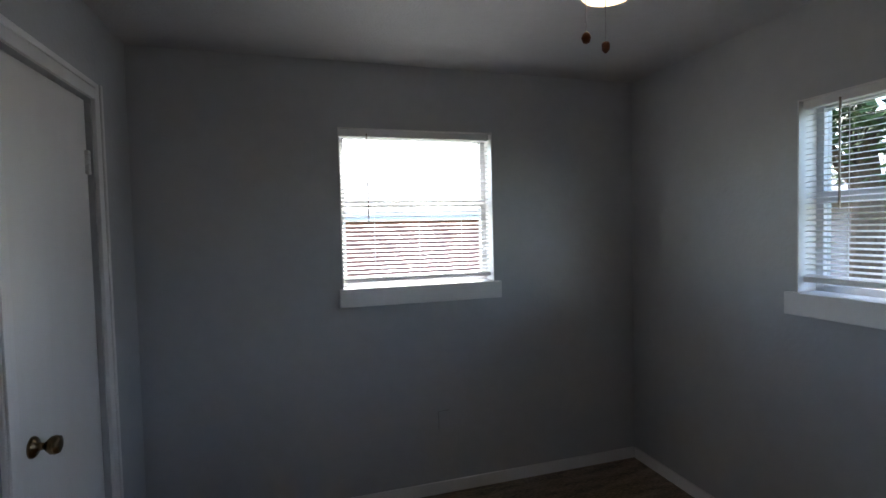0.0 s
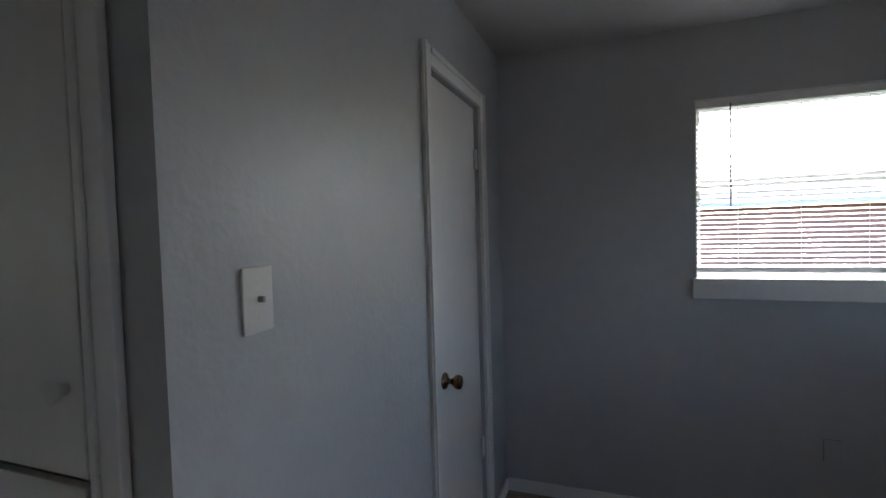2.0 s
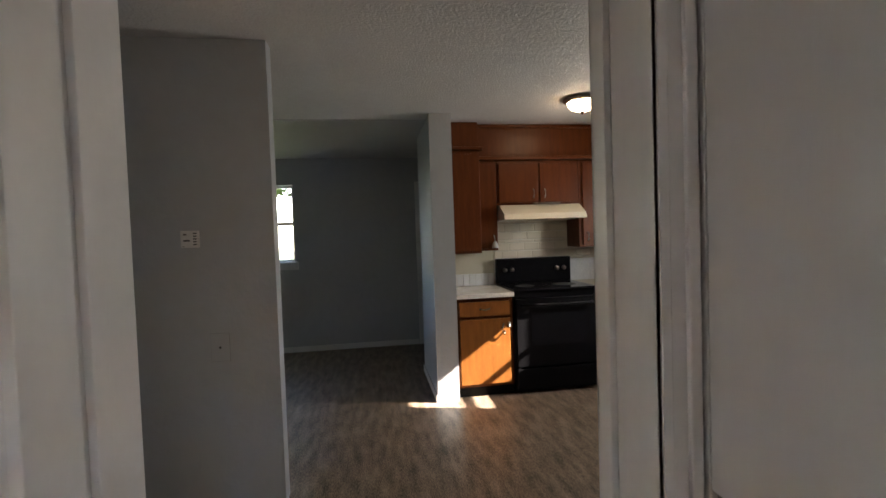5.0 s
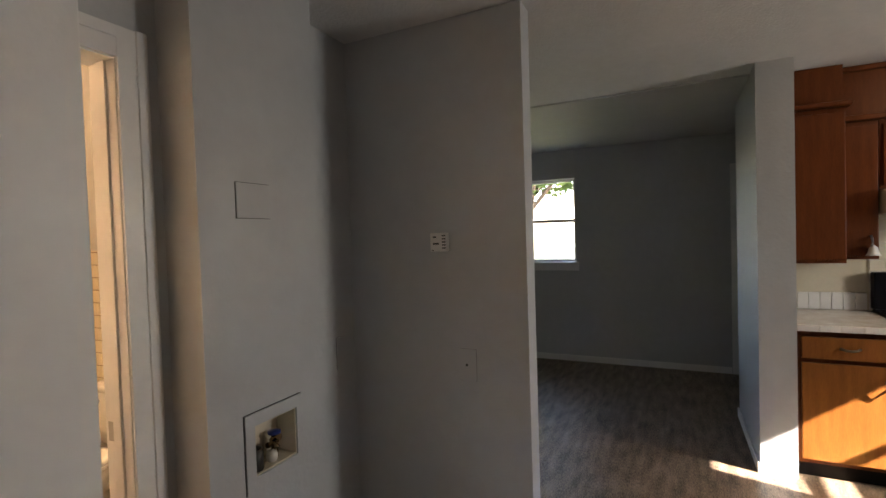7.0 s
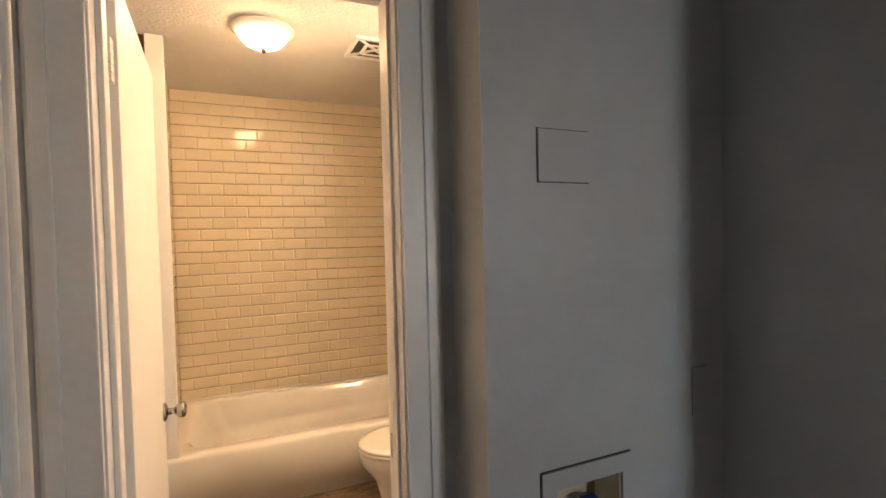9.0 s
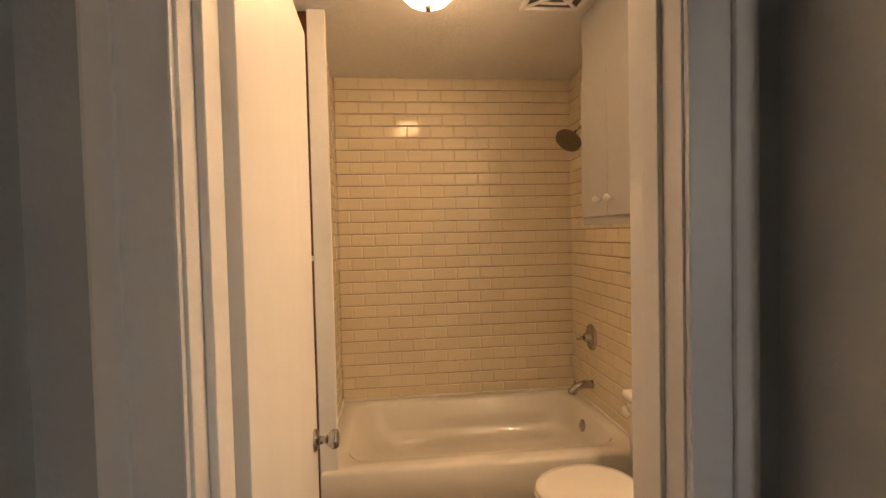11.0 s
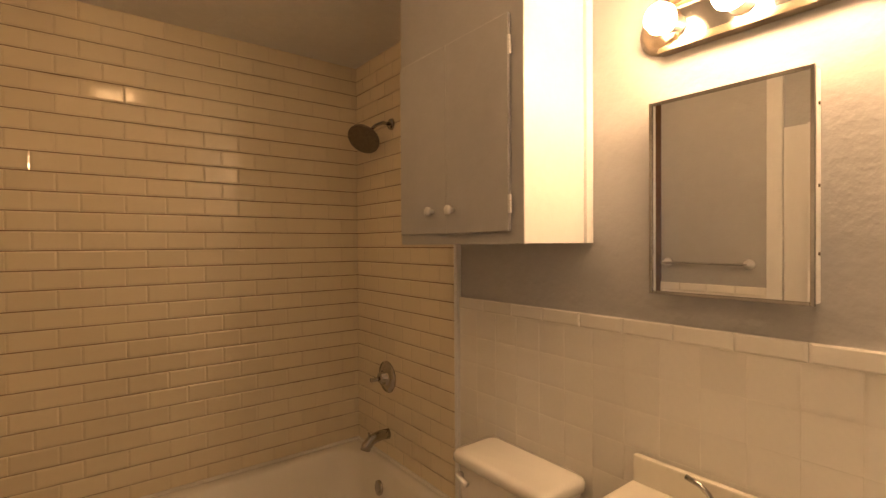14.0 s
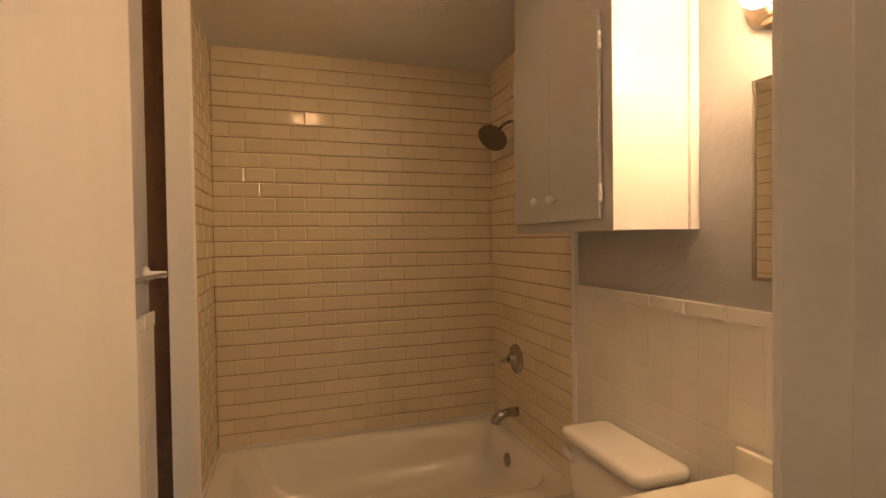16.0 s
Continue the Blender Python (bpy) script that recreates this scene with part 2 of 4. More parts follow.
# hall and bathroom
setting("wall_bath_north", wall_y(-3.10, -1.22, -1.42, -1.30, 0, H, (-1.99, -1.375, 0, 2.03)), paint, WL, "wall")
bm = wall_y(-2.66, -2.112, -1.24, -1.14, 0, H, (-2.492, -2.29, 0.645, 0.825))
box(bm, -2.20, -2.112, -1.30, -1.24, 0, H)
box(bm, -2.66, -2.60, -1.30, -1.24, 0, H)
setting("wall_washer", bm, paint, WL, "wall")
setting("wall_thermostat", B(-3.22, -3.10, -5.0, -0.385, 0, H), paint, WL, "wall")
setting("wall_bath_west", B(-2.97, -2.857, -4.05, -1.42, 0, H), paint_warm, "grey painted bathroom wall with hand-trowelled texture", "wall")
setting("wall_bath_east", B(-1.20, -1.10, -2.95, -1.42, 0, H), paint_warm, "grey painted bathroom wall with hand-trowelled texture", "wall")
tub_w = setting("wall_tub_west", B(-2.857, -2.835, -3.90, -3.02, 0.0, H), grout, "white subway tiled tub end wall with brown grout", "wall")
tub_s = setting("wall_tub_south", B(-2.857, -1.20, -4.05, -3.90, 0, H), grout, "white subway tiled wall behind bathtub, stained grout", "wall")
tub_e = setting("wall_tub_east", B(-1.255, -1.10, -3.90, -2.99, 0, H), grout, "white subway tiled tub end wall with brown grout", "wall")
# living room and kitchen
setting("wall_far", wall_x(-6.75, -6.60, -5.0, 3.0, 0, H, (-1.75, -0.80, 1.12, 2.08)), paint, WL, "wall")
setting("wall_living_south", B(-6.75, -3.22, -5.15, -5.0, 0, H), paint, WL, "wall")
setting("wall_partition", B(-5.38, -4.42, 0.625, 0.81, 0, H), paint, WL, "wall")
setting("wall_passage_end", B(-6.60, -5.20, 1.6, 1.7, 0, H), paint, WL, "wall")
setting("wall_kitchen_west", B(-5.20, -5.08, 0.81, 3.0, 0, H), cream, "cream painted kitchen wall", "wall")
setting("wall_kitchen_north", wall_y(-5.20, -1.26, 3.0, 3.14, 0, H, (-3.99, -3.575, 1.33, 1.955)), paint, WL, "wall")
# floors and ceilings
setting("floor", B(-6.75, 2.43, -5.15, 3.14, -0.1, 0), vinyl, "brown and grey streaked vinyl floor", "floor")
setting("ceiling_bedroom", B(-1.10, 2.267, -0.70, 2.587, HB, H + 0.02), ceil_g, "grey textured bedroom ceiling", "ceiling")
bm = bmesh.new()
for y0, y1, xa in ((-5.0, -1.30, -3.10), (-1.30, 3.0, -1.10)):
    low = [bm.verts.new(p) for p in ((-4.62, y0, 2.405), (-3.2, y0, 2.448), (xa, y0, 2.448), (xa, y1, 2.448), (-3.2, y1, 2.448), (-4.62, y1, 2.405))]
    high = [bm.verts.new((v.co.x, v.co.y, H + 0.05)) for v in low]
    for q in ((low[0], low[1], low[4], low[5]), (low[1], low[2], low[3], low[4]), tuple(high)):
        bm.faces.new(q)
    for i in range(6):
        bm.faces.new((low[i], low[(i + 1) % 6], high[(i + 1) % 6], high[i]))
box(bm, -5.2, -4.62, 0.70, 3.0, HK, H + 0.05)
setting("ceiling_kitchen", bm, ceil_m, "white stippled kitchen and hall ceiling", "ceiling")
# shade past the kitchen ceiling's edge is put into this darker colour
bm = B(-6.75, -4.62, -5.0, 0.70, 2.393, H + 0.05)
box(bm, -6.75, -5.2, 0.70, 1.7, 2.393, H + 0.05)
setting("ceiling_living", bm, ceil_g, "living room ceiling with shade put into its grey", "ceiling")
setting("ceiling_bath", B(-2.97, -1.10, -4.05, -1.36, H, H + 0.05), ceil_m, "white painted bathroom ceiling", "ceiling")
# unseen slab over all rooms, added to keep the sun out
setting("roof", B(-7.2, 2.8, -5.5, 3.5, H + 0.06, H + 0.2), roof_m, "unseen flat slab that blocks the sun", "roof")

# baseboards
def baseboard(x0, x1, y0, y1, h=0.068):
    setting("baseboard", B(x0, x1, y0, y1, 0, h, 0.004), white, "white painted wooden baseboard", "baseboard")


baseboard(-0.435, 2.255, 2.573, 2.585)
baseboard(2.253, 2.265, -0.69, 2.572)
baseboard(-0.445, -0.433, 2.268, 2.572)
baseboard(-0.445, -0.433, 0.56, 1.51)
baseboard(-6.598, -6.584, -4.99, 0.695)
baseboard(-5.38, -4.42, 0.611, 0.623)


# ---- doors and casings ----
def casing(name, axis, plane, side, a0, a1, top, w=0.07, label="white painted moulded door casing"):
    """Three mitre-less boards with a raised bead round an opening. axis: the wall's normal."""
    e = thing(name, ((plane, (a0 + a1) / 2, 0) if axis == "x" else ((a0 + a1) / 2, plane, 0)), label, "door casing")
    e["kind"] = "structure"
    for nm, u0, u1, z0, z1 in (("jamb_board", a0 - w, a0, 0, top + w), ("jamb_board", a1, a1 + w, 0, top + w), ("head_board", a0, a1, top, top + w)):
        bm = bmesh.new()
        p0, p1, p2 = plane, plane + side * 0.014, plane + side * 0.021
        if nm == "head_board":
            bits = ((u0, u1, z0, z1, p1), (u0, u1, z1 - w * 0.4, z1 - 0.006, p2))
        else:
            o = u0 if u1 <= a0 + 1e-6 else u1
            s = 1 if o == u0 else -1
            bits = ((u0, u1, z0, z1, p1), (min(o + s * 0.006, o + s * w * 0.4), max(o + s * 0.006, o + s * w * 0.4), z0, z1, p2))
        for ua, ub, za, zb, pp in bits:
            lo, hi = min(p0, pp), max(p0, pp)
            if axis == "x":
                box(bm, lo, hi, ua, ub, za, zb, 0.003)
            else:
                box(bm, ua, ub, lo, hi, za, zb, 0.003)
        part(nm, bm, white, e)
    return e


def knob(parent, at, axis, material, label):
    k = part("knob", lathe([(0.031, 0), (0.031, 0.004), (0.026, 0.010), (0.012, 0.014), (0.010, 0.030), (0.016, 0.036), (0.025, 0.046), (0.027, 0.056), (0.024, 0.066), (0.012, 0.070)], at, axis), material, parent, label, True)
    return k


def hinge(parent, x0, x1, y0, y1, z, n=5):
    bm = bmesh.new()
    for i in range(n):
        box(bm, x0, x1, y0, y1, z + i * 0.018, z + i * 0.018 + 0.0165, 0.001)
    part("hinge", bm, white, parent, "painted-over butt hinge")


# closet door in the bedroom
cd = thing("door_closet", (-0.47, 1.89, 0), "closed flat white closet door with brass knob", "door")
part("slab", B(-0.495, -0.462, 1.612, 2.172, 0.012, 1.975, 0.002), slab_m, cd)
knob(cd, (-0.462, 1.700, 0.873), (1, 0, 0), brass, "aged brass door knob")
part("latch_plate", B(-0.4618, -0.4585, 1.589, 1.622, 0.845, 0.905, 0.001), zinc, cd, "zinc strike plate")
hinge(cd, -0.4615, -0.449, 2.150, 2.172, 1.70)
hinge(cd, -0.4615, -0.449, 2.150, 2.172, 0.38)
part("door_stop", B(-0.512, -0.497, 1.60, 2.185, 0.0, 1.985), white, cd)
casing("door_closet_casing", "x", -0.447, 1, 1.588, 2.193, 1.985, 0.066)

# linen cupboard built into the passage
lc = thing("linen_cupboard", (-0.82, 0.56, 0), "white painted built-in linen cupboard with two flush doors", "cupboard")
part("upper_door", B(-1.076, -0.603, 0.545, 0.563, 1.067, 2.24, 0.003), slab_m, lc)
part("lower_door", B(-1.076, -0.610, 0.545, 0.563, 0.11, 1.052, 0.003), slab_m, lc)
for z in (1.205, 0.93):
    part("knob", lathe([(0.009, 0), (0.009, 0.010), (0.017, 0.016), (0.019, 0.024), (0.014, 0.031)], (-0.64, 0.545, z), (0, -1, 0)), plastic, lc, "round white cupboard knob", True)
bm = bmesh.new()
box(bm, -0.592, -0.525, 0.541, 0.558, 0.0, H, 0.003)
box(bm, -0.580, -0.566, 0.534, 0.541, 0.0, H, 0.002)
part("side_casing", bm, white, lc)
part("side_board", B(-1.0995, -1.0785, 0.5455, 0.558, 0.0, H, 0.003), white, lc)
# dark sheet behind the doors, puts the gaps' shade into colour
part("interior", B(-1.08, -0.595, 0.90, 0.945, 0.1, 2.25), plast_dark, lc)

# bedroom doorway lining
jl = thing("doorway_lining", (-1.18, 0.1, 0), "white painted doorway lining with stop bead", "door frame")
jl["kind"] = "structure"
bm = B(-1.275, -1.085, 0.484, 0.4995, 0, 2.0, 0.002)
box(bm, -1.245, -1.205, 0.472, 0.484, 0, 1.984, 0.002)
part("jamb", bm, white, jl)
bm = B(-1.355, -1.085, -0.294, -0.278, 0, H, 0.002)
box(bm, -1.245, -1.205, -0.278, -0.266, 0, 1.984, 0.002)
part("jamb", bm, white, jl)
part("head", B(-1.275, -1.085, -0.278, 0.484, 1.984, 1.9998, 0.002), white, jl)
part("strike", B(-1.165, -1.135, 0.481, 0.4838, 0.89, 0.95), steel_dark, jl, "dark strike plate")
casing("hall_door_casing", "x", -1.26, -1, -0.30, 0.484, 1.99, 0.055)
casing("bedroom_door_casing", "x", -1.10, 1, -0.278, 0.484, 1.99, 0.06)
bd = thing("door_bedroom", (-0.7, -0.31, 0), "open flat white bedroom door", "door")
part("slab", B(-1.07, -0.33, -0.345, -0.31, 0.012, 1.98, 0.002), slab_m, bd)
knob(bd, (-0.40, -0.31, 0.92), (0, 1, 0), brass, "aged brass door knob")
# trim on the hall return wall
hr = thing("hall_return_trim", (-1.36, -0.93, 0), "white moulded casing boards on hall wall", "door casing")
hr["kind"] = "structure"
part("board", B(-1.355, -1.3455, -0.868, -0.826, 0, H, 0.003), white, hr)
part("board", B(-1.358, -1.3455, -0.934, -0.869, 0, H, 0.003), white, hr)
bm = B(-1.362, -1.3455, -1.0295, -0.935, 0, H, 0.003)
cyl(bm, (-1.362, -0.956, 0), (-1.362, -0.956, H), 0.012, n=20)
cyl(bm, (-1.361, -0.985, 0), (-1.361, -0.985, H), 0.016, n=20)
part("backband", bm, white, hr, "rounded backband moulding")

# bathroom doorway
bl = thing("bath_doorway_lining", (-1.67, -1.36, 0), "white painted doorway lining with stop bead", "door frame")
bl["kind"] = "structure"
bm = B(-1.9895, -1.976, -1.425, -1.295, 0, 2.03, 0.002)
box(bm, -1.976, -1.968, -1.375, -1.335, 0, 2.02, 0.002)
part("jamb", bm, white, bl)
bm = B(-1.390, -1.3755, -1.425, -1.295, 0, 2.03, 0.002)
box(bm, -1.402, -1.390, -1.375, -1.335, 0, 2.02, 0.002)
part("jamb", bm, white, bl)
part("head", B(-1.976, -1.390, -1.425, -1.295, 2.015, 2.0295, 0.002), white, bl)
part("strike", B(-1.9758, -1.974, -1.41, -1.385, 0.86, 0.92), zinc, bl)
casing("bath_door_casing", "y", -1.30, 1, -1.98, -1.385, 2.02, 0.094)
casing("bath_door_inner_casing", "y", -1.42, -1, -1.98, -1.385, 2.02, 0.06)
bdoor = thing("door_bathroom", (-1.41, -1.75, 0), "open flat white bathroom door with worn knob", "door")
bm = B(-0.018, 0.018, -0.71, 0, 0.012, 2.005, 0.002)
bmesh.ops.transform(bm, matrix=pose(-1.388, -1.445, 0, 0, 0, 2.0), verts=bm.verts)
part("slab", bm, slab_m, bdoor)
knob(bdoor, (-1.384, -2.085, 0.85), (-1, -0.035, 0), chrome, "dull metal door knob")
hinge(bdoor, -1.402, -1.390, -1.428, -1.40, 1.76)
hinge(bdoor, -1.402, -1.390, -1.428, -1.40, 0.25)


# ---- windows and blinds ----
def window(name, axis, plane, depth, a0, a1, z0, z1, label, sill=True, rail=0.5):
    """Single-hung window set back in the wall; plane is the room face, depth goes outwards (signed)."""
    w = thing(name, ((plane, (a0 + a1) / 2, z0) if axis == "x" else ((a0 + a1) / 2, plane, z0)), label, "window")
    w["kind"] = "structure"

    def bb(ua, ub, d0, d1, za, zb, bev=0.002):
        lo, hi = sorted((plane + d0 * depth, plane + d1 * depth))
        return B(lo, hi, ua, ub, za, zb, bev) if axis == "x" else B(ua, ub, lo, hi, za, zb, bev)
    f = 0.035
    zm = z0 + (z1 - z0) * rail
    for nm, ua, ub, za, zb in (("frame_side", a0, a0 + f, z0, z1), ("frame_side", a1 - f, a1, z0, z1), ("frame_head", a0 + f, a1 - f, z1 - f, z1), ("frame_foot", a0 + f, a1 - f, z0, z0 + f), ("meeting_rail", a0 + f, a1 - f, zm - 0.02, zm + 0.02)):
        part(nm, bb(ua, ub, 0.62, 0.9, za, zb), alu, w)
    for za, zb in ((z0 + f, zm - 0.02), (zm + 0.02, z1 - f)):
        p = part("pane", bb(a0 + f, a1 - f, 0.74, 0.76, za, zb, 0), glass, w)
        p.visible_shadow = False
    for ua, ub in ((a0 + 0.0005, a0 + 0.006), (a1 - 0.006, a1 - 0.0005)):
        part("reveal", bb(ua, ub, -0.015, 0.62, z0, z1, 0), white, w)
    part("reveal_head", bb(a0 + 0.006, a1 - 0.006, 0.0, 0.62, z1 - 0.006, z1 - 0.0005, 0), white, w)
    if sill:
        part("sill", bb(a0 - 0.016, a1 + 0.030, -0.22, -0.002, z0 - 0.088, z0 + 0.006, 0.004), white, w, "thick white window sill")
        part("stool", bb(a0 + 0.0065, a1 - 0.0065, -0.002, 0.6, z0 - 0.002, z0 + 0.006, 0.001), white, w)
    return w


def blind(axis, plane, depth, a0, a1, z0, z1, tilt, label, wand=0.14):
    b = thing("venetian_blind", ((plane, (a0 + a1) / 2, z1) if axis == "x" else ((a0 + a1) / 2, plane, z1)), label, "blind")

    def bb(ua, ub, d0, d1, za, zb, bev=0.0):
        lo, hi = sorted((plane + d0 * depth, plane + d1 * depth))
        return B(lo, hi, ua, ub, za, zb, bev) if axis == "x" else B(ua, ub, lo, hi, za, zb, bev)
    part("headrail", bb(a0, a1, 0.08, 0.30, z1 - 0.034, z1, 0.002), slat_m, b)
    n = int((z1 - 0.03 - z0 - 0.02) / 0.0225)
    for i in range(n):
        z = z0 + 0.03 + i * 0.0225
        bm = bmesh.new()
        mid = plane + 0.19 * depth
        s = 1 if depth > 0 else -1
        vs = []
        for k, (d, h) in enumerate(((-0.0125, -tilt), (0, 0.0018), (0.0125, tilt))):
            for u in (a0 + 0.004, a1 - 0.004):
                c = mid + s * d
                vs.append(bm.verts.new((c, u, z + h) if axis == "x" else (u, c, z + h)))
        bm.faces.new((vs[0], vs[1], vs[3], vs[2]))
        bm.faces.new((vs[2], vs[3], vs[5], vs[4]))
        ex = bmesh.ops.extrude_face_region(bm, geom=bm.faces[:])
        bmesh.ops.translate(bm, verts=[v for v in ex["geom"] if isinstance(v, bmesh.types.BMVert)], vec=(0, 0, 0.0009))
        part("slat", bm, slat_m, b)
    part("bottom_rail", bb(a0, a1, 0.10, 0.28, z0, z0 + 0.024, 0.002), slat_m, b)
    for u in (a0 + 0.17, (a0 + a1) / 2, a1 - 0.17):
        part("ladder_cord", bb(u - 0.001, u + 0.001, 0.10, 0.108, z0, z1 - 0.02), slat_m, b)
    u = a0 + wand if axis == "y" else a1 - wand
    part("tilt_wand", bb(u - 0.003, u + 0.003, 0.05, 0.085, z0 + 0.30, z1 - 0.02), steel_dark, b, "thin clear tilt wand")
    return b


window("window_north", "y", 2.587, 0.16, 0.487, 1.335, 1.163, 2.0, "white single-hung bedroom window behind a blind", rail=0.54)
blind("y", 2.587, 0.16, 0.495, 1.320, 1.195, 1.993, 0.003, "lowered white venetian blind with open slats")
window("window_east", "x", 2.267, 0.16, 0.55, 1.563, 1.163, 1.957, "white single-hung bedroom window behind a blind", rail=0.5)
blind("x", 2.267, 0.16, 0.57, 1.55, 1.21, 1.952, 0.003, "lowered white venetian blind with open slats")
window("window_far", "x", -6.60, -0.15, -1.75, -0.80, 1.12, 2.08, "white single-hung living room window", rail=0.5)
window("window_kitchen", "y", 3.0, 0.14, -3.99, -3.575, 1.33, 1.955, "white single-hung kitchen window", rail=0.37)

# ---- hall fittings ----
sw = thing("light_switch", (-0.447, 0.74, 1.31), "white single toggle light switch plate", "light switch")
part("plate", B(-0.4465, -0.440, 0.703, 0.776, 1.258, 1.374, 0.003), plastic, sw)
part("toggle", B(-0.440, -0.427, 0.736, 0.743, 1.312, 1.323, 0.002), zinc, sw, "dark metal toggle lever")
for z in (1.285, 1.347):
    part("screw", Cy((-0.4402, 0.7395, z), (-0.439, 0.7395, z), 0.0035), plastic, sw)


def plate(name, axis, plane, side, u0, u1, z0, z1, material, label, cat, hole=True):
    e = thing(name, ((plane, (u0 + u1) / 2, z0) if axis == "x" else ((u0 + u1) / 2, plane, z0)), label, cat)
    lo, hi = sorted((plane + side * 0.0005, plane + side * 0.006))
    part("plate", B(lo, hi, u0, u1, z0, z1, 0.002) if axis == "x" else B(u0, u1, lo, hi, z0, z1, 0.002), material, e)
    # slightly larger dark plate behind; its rim paints the shadow gap
    lo, hi = sorted((plane + side * 0.0004, plane + side * 0.0022))
    g = 0.0022 if name == "access_panel" else 0.0009
    part("seam", B(lo, hi, u0 - g, u1 + g, z0 - g, z1 + g) if axis == "x" else B(u0 - g, u1 + g, lo, hi, z0 - g, z1 + g), plast_dark, e)
    if hole:
        um, zm = (u0 + u1) / 2, (z0 + z1) / 2
        a = (plane + side * 0.006, um, zm) if axis == "x" else (um, plane + side * 0.006, zm)
        c = (plane + side * 0.009, um, zm) if axis == "x" else (um, plane + side * 0.009, zm)
        part("socket", Cy(a, c, 0.006), plast_dark, e)
    return e


plate("cable_outlet", "x", -3.10, 1, -0.72, -0.63, 0.80, 0.945, paint, "painted-over grey cable outlet plate", "outlet")
plate("blank_outlet_plate", "y", -1.30, 1, -3.02, -2.95, 0.83, 0.985, paint, "painted-over grey blank plate", "outlet", False)
plate("access_panel", "y", -1.14, 1, -2.40, -2.255, 1.545, 1.665, paint, "painted-over grey square access panel", "access panel", False)
plate("bedroom_outlet", "y", 2.587, -1, 0.985, 1.045, 0.36, 0.46, paint, "painted-over grey wall outlet", "outlet", False)
pm = thing("wall_patch", (1.72, 2.587, 1.36), "faint painted-over patch ridge on grey wall", "wall patch")
part("ridge", B(1.66, 1.80, 2.5845, 2.5868, 1.357, 1.361), paint, pm)
part("ridge", B(1.775, 1.80, 2.5845, 2.5868, 1.50, 1.53), paint, pm)
th = thing("thermostat", (-3.1, -0.80, 1.43), "small white wall thermostat with vents", "thermostat")
part("case", B(-3.0995, -3.072, -0.833, -0.748, 1.392, 1.478, 0.006), plastic, th)
for i in range(5):
    part("vent_slot", B(-3.0722, -3.0708, -0.772, -0.754, 1.405 + i * 0.014, 1.411 + i * 0.014), plast_dark, th)
part("display", B(-3.0722, -3.0708, -0.818, -0.788, 1.424, 1.432), plast_dark, th, "dark setting slot")
part("display", B(-3.0722, -3.0708, -0.818, -0.802, 1.455, 1.462), plast_dark, th)
part("led", B(-3.0722, -3.0705, -0.825, -0.815, 1.396, 1.400), plast_dark, th)

wb = thing("washer_box", (-2.43, -1.14, 0.6), "recessed white washing machine outlet box with valves", "washer box")
bm = bmesh.new()
for a in ((-2.52, -2.492, 0.60, 0.87), (-2.29, -2.25, 0.60, 0.87), (-2.492, -2.29, 0.60, 0.645), (-2.492, -2.29, 0.825, 0.87)):
    box(bm, a[0], a[1], -1.1395, -1.133, a[2], a[3])
part("face_frame", bm, paint, wb)
# dark strips along one side and the top of the frame
part("frame_seam", B(-2.253, -2.247, -1.1397, -1.1375, 0.597, 0.873), plast_dark, wb)
part("frame_seam", B(-2.522, -2.253, -1.1397, -1.1375, 0.8705, 0.8735), plast_dark, wb)
bm = bmesh.new()
box(bm, -2.492, -2.29, -1.238, -1.232, 0.645, 0.825)
box(bm, -2.492, -2.487, -1.232, -1.14, 0.645, 0.825)
box(bm, -2.295, -2.29, -1.232, -1.14, 0.645, 0.825)
box(bm, -2.487, -2.295, -1.232, -1.14, 0.645, 0.650)
box(bm, -2.487, -2.295, -1.232, -1.14, 0.820, 0.825)
part("recess", bm, almond, wb)
part("drain_cup", lathe([(0.026, 0), (0.028, 0.075), (0.023, 0.075), (0.021, 0.01)], (-2.325, -1.175, 0.650)), plast_dark, wb, "", True)
v = part("valve_body", tube([(-2.43, -1.19, 0.65), (-2.43, -1.19, 0.72), (-2.43, -1.165, 0.73)], 0.013), brass, wb)
part("handle", lathe([(0.006, 0), (0.024, 0.004), (0.024, 0.012), (0.006, 0.016)], (-2.43, -1.19, 0.735)), blue, v, "blue valve handle", True)
part("valve_stem", tube([(-2.405, -1.20, 0.70), (-2.405, -1.17, 0.715), (-2.405, -1.150, 0.700)], 0.011), brass, wb, "", True)
part("bonnet", lathe([(0.017, 0), (0.019, 0.012), (0.012, 0.022), (0.008, 0.03)], (-2.43, -1.19, 0.705)), brass, wb, "", True)
part("hose_end", lathe([(0.018, 0), (0.022, 0.02), (0.018, 0.035)], (-2.40, -1.175, 0.651)), plastic, wb, "", True)

# ---- ceiling fan with light, in the bedroom ----
fx, fy = 1.13, 1.24
fan = thing("ceiling_fan", (fx, fy, HB), "dark ceiling fan with lit shade and pull chains", "ceiling fan")
part("canopy", lathe([(0.07, 0), (0.065, -0.03), (0.02, -0.05), (0.012, -0.05)], (fx, fy, HB)), steel_dark, fan, "", True)
part("motor", lathe([(0.06, -0.06), (0.11, -0.075), (0.115, -0.13), (0.06, -0.16), (0.05, -0.17)], (fx, fy, HB)), steel_dark, fan, "", True)
part("shade", lathe([(0.05, -0.168), (0.085, -0.178), (0.10, -0.20), (0.07, -0.235), (0.01, -0.247)], (fx, fy, HB)), fanlamp_m, fan, "glowing frosted glass shade", True)
